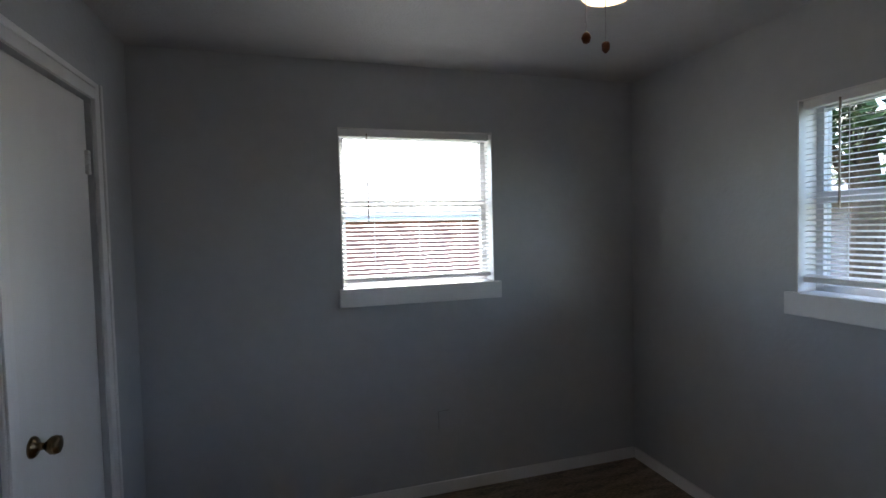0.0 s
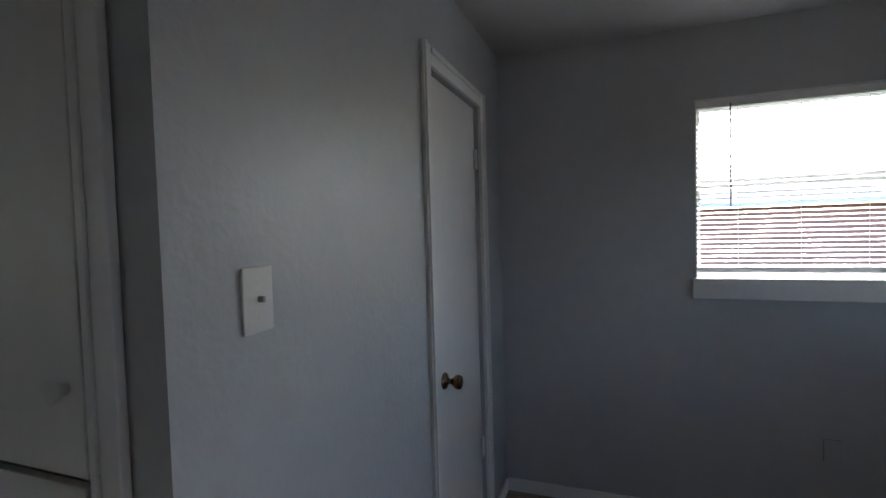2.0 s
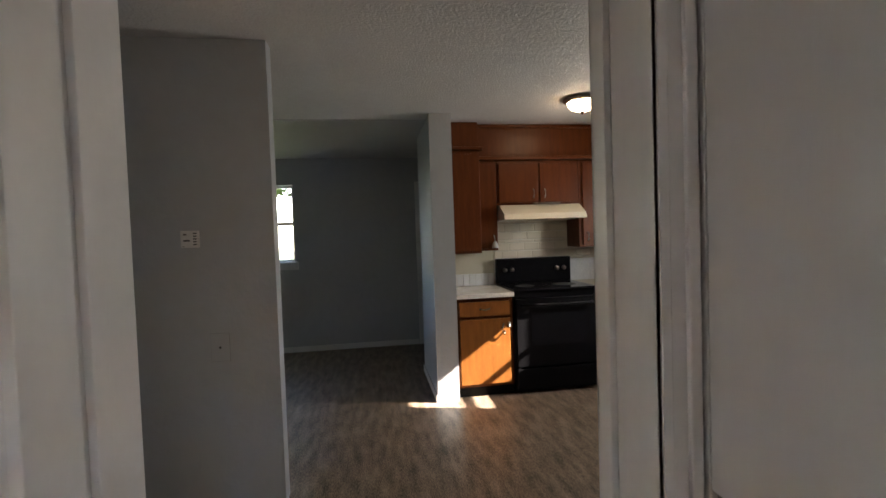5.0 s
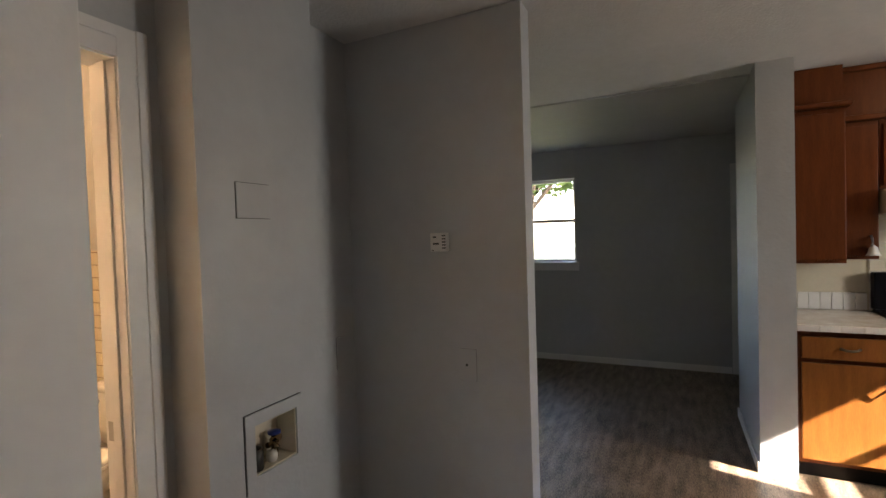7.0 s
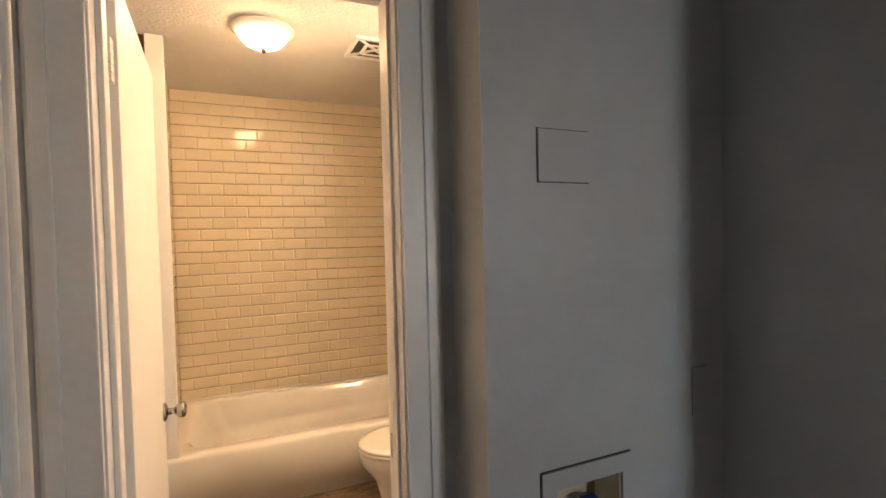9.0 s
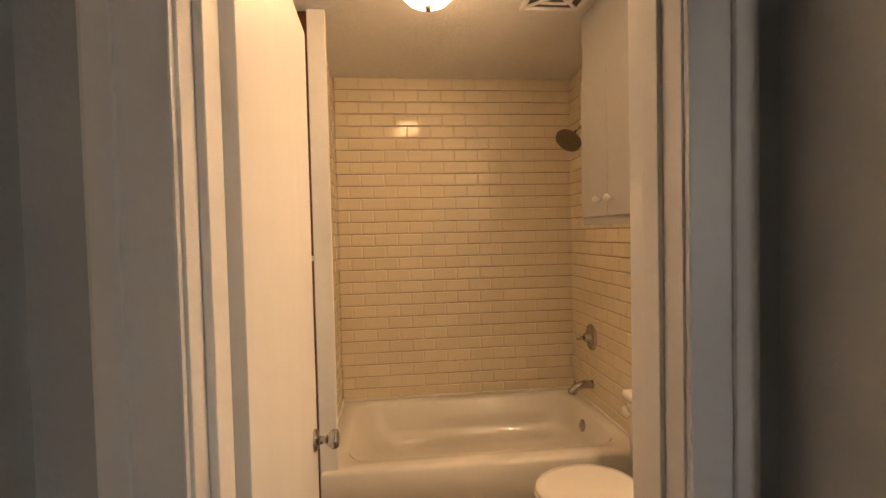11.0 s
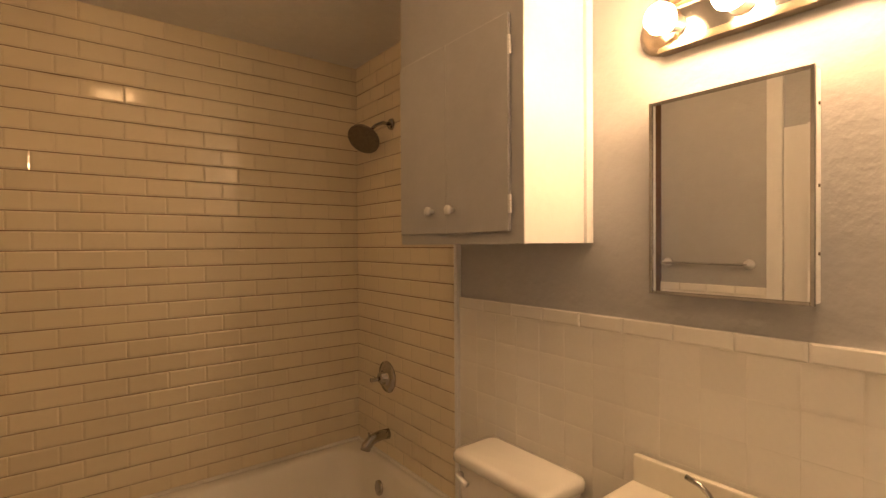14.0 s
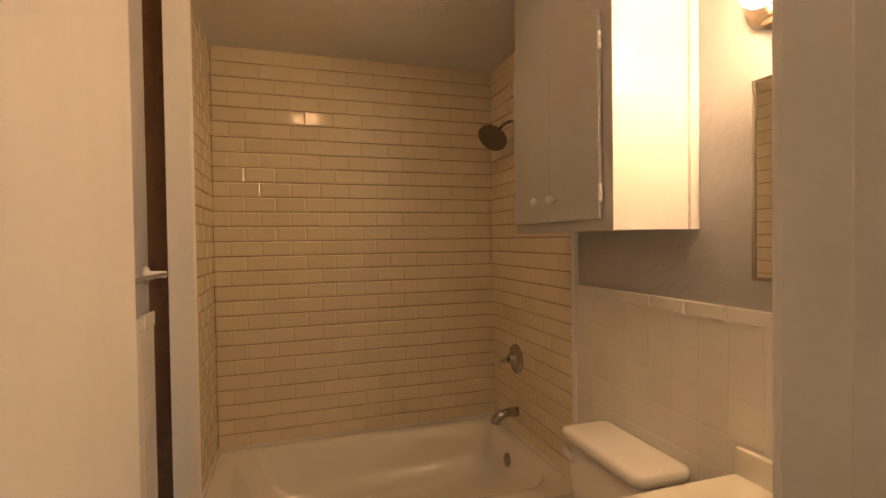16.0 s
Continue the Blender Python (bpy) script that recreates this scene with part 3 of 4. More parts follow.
for i in range(4):
    bm = B(0.11, 0.37, -0.06, 0.06, -0.066, -0.060, 0.003)
    bmesh.ops.transform(bm, matrix=Matrix.Translation((fx, fy, HB)) @ pose(0, 0, 0, 0, 0, 90 * i + 7), verts=bm.verts)
    part("blade", bm, wood, fan)


def pull(x, y, z, shape):
    c = part("pull_chain", Cy((x, y, z), (x, y, HB - 0.17), 0.0012, n=6), zinc, fan)
    prof = [(0.004, 0.0), (0.010, -0.006), (0.013, -0.016), (0.009, -0.027), (0.003, -0.030)] if shape else [(0.008, 0), (0.011, -0.005), (0.010, -0.020), (0.003, -0.028)]
    part("fob", lathe(prof, (x, y, z)), wood, c, "small wooden pull fob", True)


pull(0.295 + 0.6034 * 1.22, 0.128 + 0.88 * 1.22, 1.461 + 0.408 * 1.22 + 0.016, True)
pull(0.295 + 0.643 * 1.22, 0.128 + 0.867 * 1.22, 1.461 + 0.385 * 1.22 + 0.016, False)

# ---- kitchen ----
bc = thing("base_cabinet", (-4.75, 1.06, 0), "stained wooden base cabinet in sunlight, with lighter drawer and door", "cabinet")
part("carcass", B(-5.075, -4.462, 0.815, 1.305, 0.09, 0.855, 0.002), wood, bc)
part("toe_kick", B(-5.07, -4.50, 0.815, 1.305, 0.0, 0.09), black, bc)
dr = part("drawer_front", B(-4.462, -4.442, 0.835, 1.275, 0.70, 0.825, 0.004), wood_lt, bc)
part("pull", tube([(-4.442, 1.01, 0.765), (-4.424, 1.03, 0.760), (-4.420, 1.055, 0.758), (-4.424, 1.08, 0.760), (-4.442, 1.10, 0.765)], 0.006), steel_dark, dr, "dark bail pull", True)
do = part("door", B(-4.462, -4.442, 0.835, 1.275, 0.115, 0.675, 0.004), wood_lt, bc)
part("pull", tube([(-4.442, 1.22, 0.63), (-4.42, 1.20, 0.60), (-4.415, 1.20, 0.57), (-4.42, 1.215, 0.54), (-4.442, 1.23, 0.57)], 0.006), steel_dark, do, "dark bail pull", True)
part("hinge", B(-4.442, -4.436, 1.262, 1.278, 0.60, 0.64, 0.001), plastic, do)
ct = thing("countertop", (-4.75, 1.06, 0.86), "pale stone-pattern kitchen countertop with tiled edge", "countertop")
part("slab", B(-5.075, -4.43, 0.812, 1.315, 0.856, 0.895, 0.004), mat("mottled_counter", (0.50, 0.46, 0.40), 0.25, scale=14, col2=(0.72, 0.68, 0.62)), ct)
for i in range(5):
    part("edge_tile", B(-4.430, -4.424, 0.814 + i * 0.1, 0.912 + i * 0.1, 0.858, 0.894, 0.002), tile_s, ct)
for i in range(8):
    t = part("backsplash_tile", B(-5.0785, -5.066, 0.815 + i * 0.062, 0.874 + i * 0.062, 0.897, 1.01, 0.002), tile_s, ct)
st = thing("stove", (-4.76, 1.69, 0), "black freestanding electric stove with glass cooktop", "stove")
part("body", B(-5.06, -4.46, 1.32, 2.075, 0.02, 0.895, 0.004), black, st)
part("cooktop", B(-5.02, -4.44, 1.318, 2.077, 0.895, 0.912, 0.004), blackgl, st)
od = part("oven_door", B(-4.46, -4.425, 1.33, 2.065, 0.24, 0.83, 0.006), black, st)
part("door_glass", B(-4.4255, -4.422, 1.46, 1.94, 0.42, 0.70, 0.001), blackgl, od)
part("handle", tube([(-4.425, 1.38, 0.775), (-4.385, 1.40, 0.78), (-4.385, 2.0, 0.78), (-4.425, 2.02, 0.775)], 0.011), black, od, "black bar handle", True)
part("drawer", B(-4.46, -4.43, 1.33, 2.065, 0.05, 0.225, 0.006), black, st)
bg = part("backguard", B(-5.06, -4.985, 1.32, 2.075, 0.912, 1.15, 0.010), black, st)
for y in (1.40, 1.47, 1.93, 2.0):
    part("dial", lathe([(0.022, 0), (0.020, 0.02), (0.012, 0.024)], (-4.985, y, 1.04), (1, 0, 0)), steel_dark, bg, "dark control dial", True)
part("clock", B(-4.986, -4.983, 1.60, 1.80, 1.02, 1.07, 0.001), blackgl, bg)
for y, r in ((1.5, 0.09), (1.88, 0.11)):
    part("burner", lathe([(r, 0), (r, 0.0012), (r - 0.004, 0.0012)], (-4.70, y, 0.912)), plast_dark, st)


def upper(y0, y1, z0, z1, front, doors, label):
    u = thing("wall_cabinet", ((front - 5.07) / 2, (y0 + y1) / 2, z0), label, "cabinet", "kitchen wall cabinets")
    part("carcass", B(-5.075, front - 0.02, y0, y1, z0, z1, 0.003), wood, u)
    for a, b, hy in doors:
        d = part("door", B(front - 0.02, front, a, b, z0 + 0.02, z1 - 0.03, 0.004), wood, u)
        if hy:
            part("pull", tube([(front, hy, z0 + 0.14), (front + 0.018, hy, z0 + 0.125), (front + 0.018, hy, z0 + 0.075), (front, hy, z0 + 0.06)], 0.006), zinc, d, "pale metal pull", True)
    return u


upper(0.815, 1.095, 1.23, 2.14, -4.62, ((0.822, 1.088, 0),), "red-brown stained plain end wall cabinet")
upper(1.097, 1.283, 1.245, 2.07, -4.76, ((1.105, 1.275, 1.24),), "narrow red-brown stained wall cabinet")
upper(1.285, 2.08, 1.66, 2.07, -4.76, ((1.30, 1.675, 1.63), (1.695, 2.06, 1.74)), "red-brown stained double wall cabinet above hood")
upper(2.082, 2.60, 1.245, 2.07, -4.76, ((2.115, 2.58, 2.16),), "red-brown stained wall cabinet beside hood")
sof = thing("cabinet_soffit", (-4.9, 1.7, 2.14), "stained wooden soffit boxing with crown moulding", "soffit")
part("boxing", B(-5.075, -4.70, 0.815, 1.10, 2.145, HK - 0.002, 0.002), wood, sof)
part("boxing", B(-5.075, -4.80, 1.102, 2.99, 2.075, HK - 0.002, 0.002), wood, sof)
part("crown", B(-4.80, -4.74, 1.102, 2.99, 2.072, 2.105, 0.008), wood, sof)
part("crown", B(-4.70, -4.59, 0.815, 1.12, 2.142, 2.17, 0.008), wood, sof)
part("top_bead", B(-4.80, -4.77, 1.102, 2.99, HK - 0.035, HK - 0.004, 0.006), wood, sof)
hood = thing("range_hood", (-4.85, 1.72, 1.56), "almond enamel range hood above stove", "range hood")
bm, vs = ring_loft([[Vector(p) for p in ((-5.07, 1.29, 1.655), (-4.72, 1.29, 1.655), (-4.72, 2.06, 1.655), (-5.07, 2.06, 1.655))],
                    [Vector(p) for p in ((-5.07, 1.29, 1.57), (-4.58, 1.29, 1.57), (-4.58, 2.06, 1.57), (-5.07, 2.06, 1.57))],
                    [Vector(p) for p in ((-5.07, 1.29, 1.51), (-4.56, 1.29, 1.52), (-4.56, 2.06, 1.52), (-5.07, 2.06, 1.51))]])
bm.faces.new(vs[0])
bm.faces.new(vs[-1])
part("shell", bm, almond, hood)
part("grille", B(-4.70, -4.66, 1.60, 1.85, 1.655, 1.672, 0.002), steel_dark, hood)
bell = thing("hanging_bell", (-4.74, 1.24, 1.27), "small pale bell ornament hanging on cabinet pull", "ornament")
part("cup", lathe([(0.006, 0.06), (0.02, 0.045), (0.026, 0.015), (0.036, 0.0), (0.03, 0.0)], (-4.725, 1.24, 1.27)), plastic, bell, "", True)
part("loop", Cy((-4.725, 1.24, 1.328), (-4.725, 1.24, 1.37), 0.002, n=6), zinc, bell)


def dome_lamp(x, y, z, material, label):
    l = thing("ceiling_lamp", (x, y, z), label, "ceiling lamp")
    part("rim", lathe([(0.125, 0), (0.145, -0.006), (0.148, -0.018), (0.132, -0.026), (0.12, -0.032), (0.11, -0.032)], (x, y, z), n=32), white if material is dome_m else steel_dark, l, "stepped lamp rim", True)
    part("bowl", lathe([(0.115, -0.03), (0.108, -0.054), (0.084, -0.08), (0.048, -0.096), (0.012, -0.102)], (x, y, z), n=32), material, l, "glowing alabaster glass bowl", True)
    part("finial", lathe([(0.012, -0.100), (0.016, -0.105), (0.010, -0.111), (0.012, -0.116), (0.004, -0.124)], (x, y, z), n=12), steel_dark, l, "dark metal finial", True)
    return l


dome_lamp(-4.0, 1.77, HK + 0.019, kitlamp_m, "lit bowl ceiling lamp with dark rim")

# living room door frame on the partition
fr = thing("living_door_casing", (-6.59, 0.73, 0), "white painted door casing in living room", "door casing")
fr["kind"] = "structure"
part("board", B(-6.598, -6.580, 0.70, 0.77, 0.0, 2.09, 0.003), white, fr)

# ---- bathroom ----
dome_lamp(-1.785, -2.70, H, dome_m, "lit alabaster bowl ceiling lamp with white rim")
vt = thing("ceiling_vent", (-2.36, -2.76, H), "square white louvred ceiling vent", "vent")
S = 0.14
bm = bmesh.new()
for a in ((-S, S, -S, -S + 0.02), (-S, S, S - 0.02, S), (-S, -S + 0.02, -S + 0.02, S - 0.02), (S - 0.02, S, -S + 0.02, S - 0.02)):
    box(bm, -2.36 + a[0], -2.36 + a[1], -2.76 + a[2], -2.76 + a[3], H - 0.018, H - 0.001, 0.002)
part("frame", bm, white, vt)
# thin dark sheet above the louvres, stands for shade in the opening
part("duct", B(-2.36 - S + 0.02, -2.36 + S - 0.02, -2.76 - S + 0.02, -2.76 + S - 0.02, H - 0.004, H - 0.001), plast_dark, vt)
for k in range(4):
    bm = bmesh.new()
    box(bm, -0.006, 0.006, 0.0, 0.165, -0.014, -0.004, 0.001)
    bmesh.ops.transform(bm, matrix=Matrix.Translation((-2.36, -2.76, H)) @ pose(0, 0, 0, 0, 0, 45 + 90 * k), verts=bm.verts)
    part("louvre", bm, white, vt)
for k in range(4):
    bm = bmesh.new()
    box(bm, -0.06, 0.06, 0.055, 0.075, -0.016, -0.012, 0.001)
    bmesh.ops.transform(bm, matrix=Matrix.Translation((-2.36, -2.76, H)) @ pose(0, 0, 0, 0, 0, 90 * k), verts=bm.verts)
    part("louvre", bm, white, vt)

# bathtub
TZ = 0.335
tub = thing("bathtub", (-2.05, -3.45, 0), "glossy white built-in bathtub", "bathtub")
x0, x1, y0, y1 = -2.8345, -1.2555, -3.8995, -2.93
bm, vs = ring_loft([rrect(x0, x1, y0, y1, 0.0, 0.012), rrect(x0, x1, y0, y1, TZ - 0.02, 0.012), rrect(x0 + 0.006, x1 - 0.006, y0 + 0.006, y1 - 0.006, TZ - 0.005, 0.012), rrect(x0 + 0.02, x1 - 0.02, y0 + 0.02, y1 - 0.02, TZ, 0.02),
                    rrect(x0 + 0.07, x1 - 0.09, y0 + 0.06, y1 - 0.10, TZ, 0.14), rrect(x0 + 0.085, x1 - 0.11, y0 + 0.075, y1 - 0.115, TZ - 0.015, 0.14), rrect(x0 + 0.10, x1 - 0.18, y0 + 0.10, y1 - 0.14, 0.16, 0.13), rrect(x0 + 0.14, x1 - 0.28, y0 + 0.15, y1 - 0.19, 0.06, 0.10)])
bm.faces.new(vs[-1])
bm.faces.new(vs[0])
part("shell", bm, porc, tub, "", True)
ov = part("overflow_plate", lathe([(0.036, 0), (0.036, 0.006), (0.026, 0.012), (0.004, 0.013)], (-2.736, -3.50, 0.235), (1, 0, 0.15)), chrome, tub, "chrome overflow plate", True)
bm = B(-2.834, -2.818, -3.899, -3.0, TZ - 0.006, TZ + 0.012, 0.004)
box(bm, -1.272, -1.2555, -3.899, -3.0, TZ - 0.006, TZ + 0.012, 0.004)
box(bm, -2.818, -1.272, -3.899, -3.883, TZ - 0.006, TZ + 0.012, 0.004)
part("caulk_bead", bm, porc, tub, "yellowed caulk bead")
# shower fittings
sh = thing("wall_shower", (-2.82, -3.51, 2.05), "round chrome shower on bent wall arm", "shower")
part("flange", lathe([(0.03, 0), (0.026, 0.010), (0.012, 0.014)], (-2.829, -3.51, 2.055), (1, 0, 0)), chrome, sh, "", True)
part("arm", tube([(-2.82, -3.51, 2.055), (-2.78, -3.515, 2.058), (-2.745, -3.525, 2.04), (-2.72, -3.535, 2.012)], 0.009), chrome, sh, "", True)
part("head", lathe([(0.012, -0.045), (0.018, -0.03), (0.05, -0.014), (0.082, -0.006), (0.083, 0.004), (0.076, 0.006)], (-2.69, -3.548, 1.97), (0.62, 0.35, -0.70), n=28), steel_dark, sh, "brushed metal spray face", True)
va = thing("shower_valve", (-2.83, -3.569, 0.758), "round chrome shower valve with lever", "shower valve")
part("escutcheon", lathe([(0.082, 0), (0.080, 0.006), (0.05, 0.014), (0.03, 0.018), (0.028, 0.045), (0.022, 0.05)], (-2.829, -3.569, 0.758), (1, 0, 0), n=28), chrome, va, "", True)
part("lever", tube([(-2.78, -3.569, 0.758), (-2.768, -3.572, 0.756), (-2.765, -3.60, 0.745), (-2.765, -3.625, 0.738)], 0.011), chrome, va, "", True)
sp = thing("bath_filler", (-2.83, -3.565, 0.45), "curved chrome bathtub filler spout", "spout")
part("spout", tube([(-2.829, -3.565, 0.462), (-2.78, -3.565, 0.466), (-2.73, -3.565, 0.456), (-2.70, -3.565, 0.430), (-2.695, -3.565, 0.412)], 0.026, 14), chrome, sp, "", True)
part("diverter", Cy((-2.715, -3.565, 0.47), (-2.715, -3.565, 0.495), 0.006), chrome, sp)

# trim boards at the tub ends
# added panel, gives the mirror the bathroom door's white reflection
part("slab", B(-1.222, -1.2005, -2.296, -1.75, 0.01, 2.03, 0.002), slab_m, thing("mirror_door_panel", (-1.21, -2.04, 0), "added white panel standing for the bathroom door in the mirror", "door"))
setting("trim", B(-1.226, -1.2005, -2.372, -2.30, 0, H - 0.003, 0.003), white, "white painted casing board on bathroom wall", "trim")
setting("trim", B(-1.335, -1.255, -2.998, -2.955, 0, H - 0.003, 0.004), white, "white painted vertical trim board at tub end", "trim")
setting("trim", B(-2.856, -2.830, -3.019, -2.998, TZ, H - 0.003, 0.003), white, "white vertical edge trim beside tub tiles", "trim")

# toilet
wc = thing("toilet", (-2.55, -2.57, 0), "white porcelain two-piece toilet, lid closed", "toilet")
bm, vs = ring_loft([rrect(-2.82, -2.655, -2.765, -2.375, 0.36, 0.03), rrect(-2.828, -2.645, -2.775, -2.365, 0.50, 0.035), rrect(-2.832, -2.64, -2.78, -2.36, 0.655, 0.035)])
bm.faces.new(vs[0])
bm.faces.new(vs[-1])
tank = part("tank", bm, porc, wc, "", True)
bm, vs = ring_loft([rrect(-2.832, -2.632, -2.785, -2.355, 0.657, 0.03), rrect(-2.838, -2.622, -2.793, -2.347, 0.664, 0.035), rrect(-2.838, -2.622, -2.793, -2.347, 0.688, 0.035), rrect(-2.833, -2.630, -2.787, -2.353, 0.699, 0.035), rrect(-2.815, -2.65, -2.765, -2.375, 0.703, 0.03)])
bm.faces.new(vs[0])
bm.faces.new(vs[-1])
part("tank_lid", bm, porc, wc, "", True)
part("flush_lever", tube([(-2.64, -2.745, 0.62), (-2.622, -2.745, 0.622), (-2.617, -2.72, 0.618), (-2.617, -2.69, 0.610)], 0.011), plastic, tank, "white flush lever", True)


def egg(cx, cy, lx, ly, z, n=28):
    out = []
    for i in range(n):
        a = 2 * math.pi * i / n
        k = lx * (1.0 if math.cos(a) > 0 else 0.82)
        out.append(Vector((cx + k * math.cos(a), cy + ly * math.sin(a), z)))
    return out


cx, cy = -2.40, -2.57
bm, vs = ring_loft([egg(cx - 0.05, cy, 0.20, 0.10, 0.0), egg(cx - 0.05, cy, 0.18, 0.09, 0.10), egg(cx - 0.03, cy, 0.19, 0.11, 0.20), egg(cx, cy, 0.225, 0.165, 0.28), egg(cx, cy, 0.235, 0.18, 0.335), egg(cx, cy, 0.225, 0.17, 0.345)])
bm.faces.new(vs[0])
bm.faces.new(vs[-1])
box(bm, -2.72, -2.48, cy - 0.10, cy + 0.10, 0.2, 0.345, 0.02)
part("bowl", bm, porc, wc, "", True)
bm, vs = ring_loft([egg(cx, cy, 0.235, 0.185, 0.348), egg(cx, cy, 0.242, 0.192, 0.356), egg(cx, cy, 0.238, 0.188, 0.364)])
bm.faces.new(vs[0])
bm.faces.new(vs[-1])
part("seat", bm, porc, wc, "", True)
bm, vs = ring_loft([egg(cx, cy, 0.236, 0.186, 0.367), egg(cx, cy, 0.240, 0.190, 0.374), egg(cx, cy, 0.232, 0.182, 0.385), egg(cx, cy, 0.20, 0.15, 0.389)])
bm.faces.new(vs[0])
bm.faces.new(vs[-1])
part("lid", bm, porc, wc, "", True)

# cabinet over the toilet
ca = thing("bath_cabinet", (-2.70, -2.66, 1.44), "grey painted wall cabinet with white side, above toilet", "cabinet")
part("face_frame", B(-2.565, -2.548, -2.985, -2.358, 1.445, H - 0.002, 0.002), cabgrey, ca)
part("carcass", B(-2.856, -2.566, -2.98, -2.365, 1.45, H - 0.002, 0.001), cabgrey, ca)
part("side_panel", B(-2.856, -2.549, -2.3645, -2.3555, 1.447, H - 0.002, 0.001), white, ca, "white painted side panel")
part("scribe_board", B(-2.856, -2.822, -2.355, -2.343, 1.447, H - 0.002, 0.002), white, ca)
for a, b, ky in ((-2.970, -2.6926, -2.766), (-2.6920, -2.404, -2.655)):
    d = part("door", B(-2.5475, -2.534, a, b, 1.482, 2.11, 0.003), cabgrey, ca)
    part("knob", lathe([(0.008, 0), (0.008, 0.012), (0.015, 0.018), (0.0165, 0.026), (0.010, 0.032)], (-2.534, ky, 1.558), (1, 0, 0)), plastic, d, "round white knob", True)
for z in (1.535, 1.99):
    hinge(ca, -2.540, -2.530, -2.402, -2.394, z, 3)

# medicine cabinet with mirror
mc = thing("mirror_cabinet", (-2.84, -1.95, 1.3), "framed mirror-fronted medicine cabinet on wall", "mirror")
MX = -2.822
part("body", B(-2.8565, MX - 0.004, -2.130, -1.760, 1.31, 1.828, 0.001), white, mc)
part("mirror", B(MX - 0.0035, MX, -2.128, -1.770, 1.314, 1.824), mirror_m, mc)
for nm, a in (("frame_side", (-2.138, -2.128, 1.305, 1.833)), ("frame_side", (-1.770, -1.761, 1.305, 1.833)), ("frame_bar", (-2.128, -1.770, 1.305, 1.314)), ("frame_bar", (-2.128, -1.770, 1.824, 1.833))):
    part(nm, B(MX - 0.003, MX + 0.004, *a, 0.0015), chrome, mc, "thin steel frame")
for z in (1.42, 1.57, 1.75):
    part("screw", Cy((-2.84, -1.7598, z), (-2.84, -1.757, z), 0.004, n=8), steel_dark, mc)

# vanity light bar
lb = thing("vanity_light", (-2.84, -1.75, 1.98), "brass and mirror vanity light bar with lit globe bulbs", "vanity light")
ya, yb = -2.115, -1.40
part("backplate", B(-2.856, -2.838, ya + 0.01, yb, 1.975, 2.085, 0.003), chrome, lb)
bm = bmesh.new()
for i, (d, z0, z1) in enumerate(((0.036, 1.964, 1.972), (0.030, 1.972, 1.982), (0.024, 1.982, 1.990), (0.024, 2.076, 2.084), (0.030, 2.084, 2.094), (0.036, 2.094, 2.102))):
    box(bm, -2.8565, -2.8565 + d, ya, yb, z0, z1, 0.002)
part("moulding", bm, nickel, lb, "ribbed nickel moulding")
part("end_scroll", lathe([(0.066, 0), (0.068, 0.012), (0.058, 0.02), (0.056, 0.028), (0.045, 0.034)], (-2.8565, ya + 0.005, 2.033), (1, 0, 0)), nickel, lb, "rounded end cap", True)
for i in range(4):
    y = -2.075 + i * 0.165
    so = part("socket", lathe([(0.030, 0), (0.032, 0.006), (0.022, 0.012), (0.020, 0.030)], (-2.838, y, 2.03), (1, 0, 0)), zinc, lb, "", True)
    part("bulb", lathe([(0.016, 0.028), (0.018, 0.036), (0.032, 0.05), (0.040, 0.072), (0.036, 0.094), (0.020, 0.108), (0.004, 0.112)], (-2.838, y, 2.03), (1, 0, 0)), globe_m, so, "lit round globe bulb", True)

# vanity
vn = thing("vanity", (-2.62, -1.87, 0), "white vanity cabinet with cream basin top", "vanity")
part("carcass", B(-2.834, -2.44, -2.165, -1.56, 0.09, 0.735, 0.002), white, vn)
part("toe_kick", B(-2.834, -2.49, -2.16, -1.56, 0.0, 0.09), white, vn)
for a, b in ((-2.155, -1.865), (-1.86, -1.57)):
    part("door", B(-2.44, -2.422, a, b, 0.12, 0.69, 0.004), white, vn)
vtop = thing("washbasin", (-2.62, -1.87, 0.74), "cream cultured marble vanity top with basin and backsplash", "sink")
n = 28
bm = bmesh.new()
outer = [bm.verts.new(p) for p in rrect(-2.834, -2.39, -2.185, -1.545, 0.762, 0.012, 6)]
inner = []
for v in outer:
    d = Vector((v.co.x + 2.60, v.co.y + 1.865, 0))
    a = math.atan2(d.y / 0.22, d.x / 0.15)
    inner.append(Vector((-2.60 + 0.15 * math.cos(a), -1.865 + 0.22 * math.sin(a), 0.762)))
rings = [outer, [bm.verts.new(p) for p in inner]]
for k, (s, z) in enumerate(((0.93, 0.750), (0.78, 0.69), (0.45, 0.645), (0.1, 0.638))):
    rings.append([bm.verts.new((-2.60 + (p.x + 2.60) * s, -1.865 + (p.y + 1.865) * s, z)) for p in inner])
lower = [bm.verts.new((v.co.x, v.co.y, 0.735)) for v in outer]
for a, b in list(zip(rings, rings[1:])) + [(lower, outer)]:
    for k in range(n):
        bm.faces.new((a[k], a[(k + 1) % n], b[(k + 1) % n], b[k]))
bm.faces.new(rings[-1])
part("top", bm, marble, vtop, "")
part("backsplash", B(-2.834, -2.814, -2.185, -1.545, 0.757, 0.838, 0.004), marble, vtop)
fa = thing("faucet", (-2.76, -1.865, 0.762), "chrome two-lever basin faucet", "faucet")
part("base", B(-2.785, -2.735, -1.965, -1.765, 0.762, 0.776, 0.006), chrome, fa)
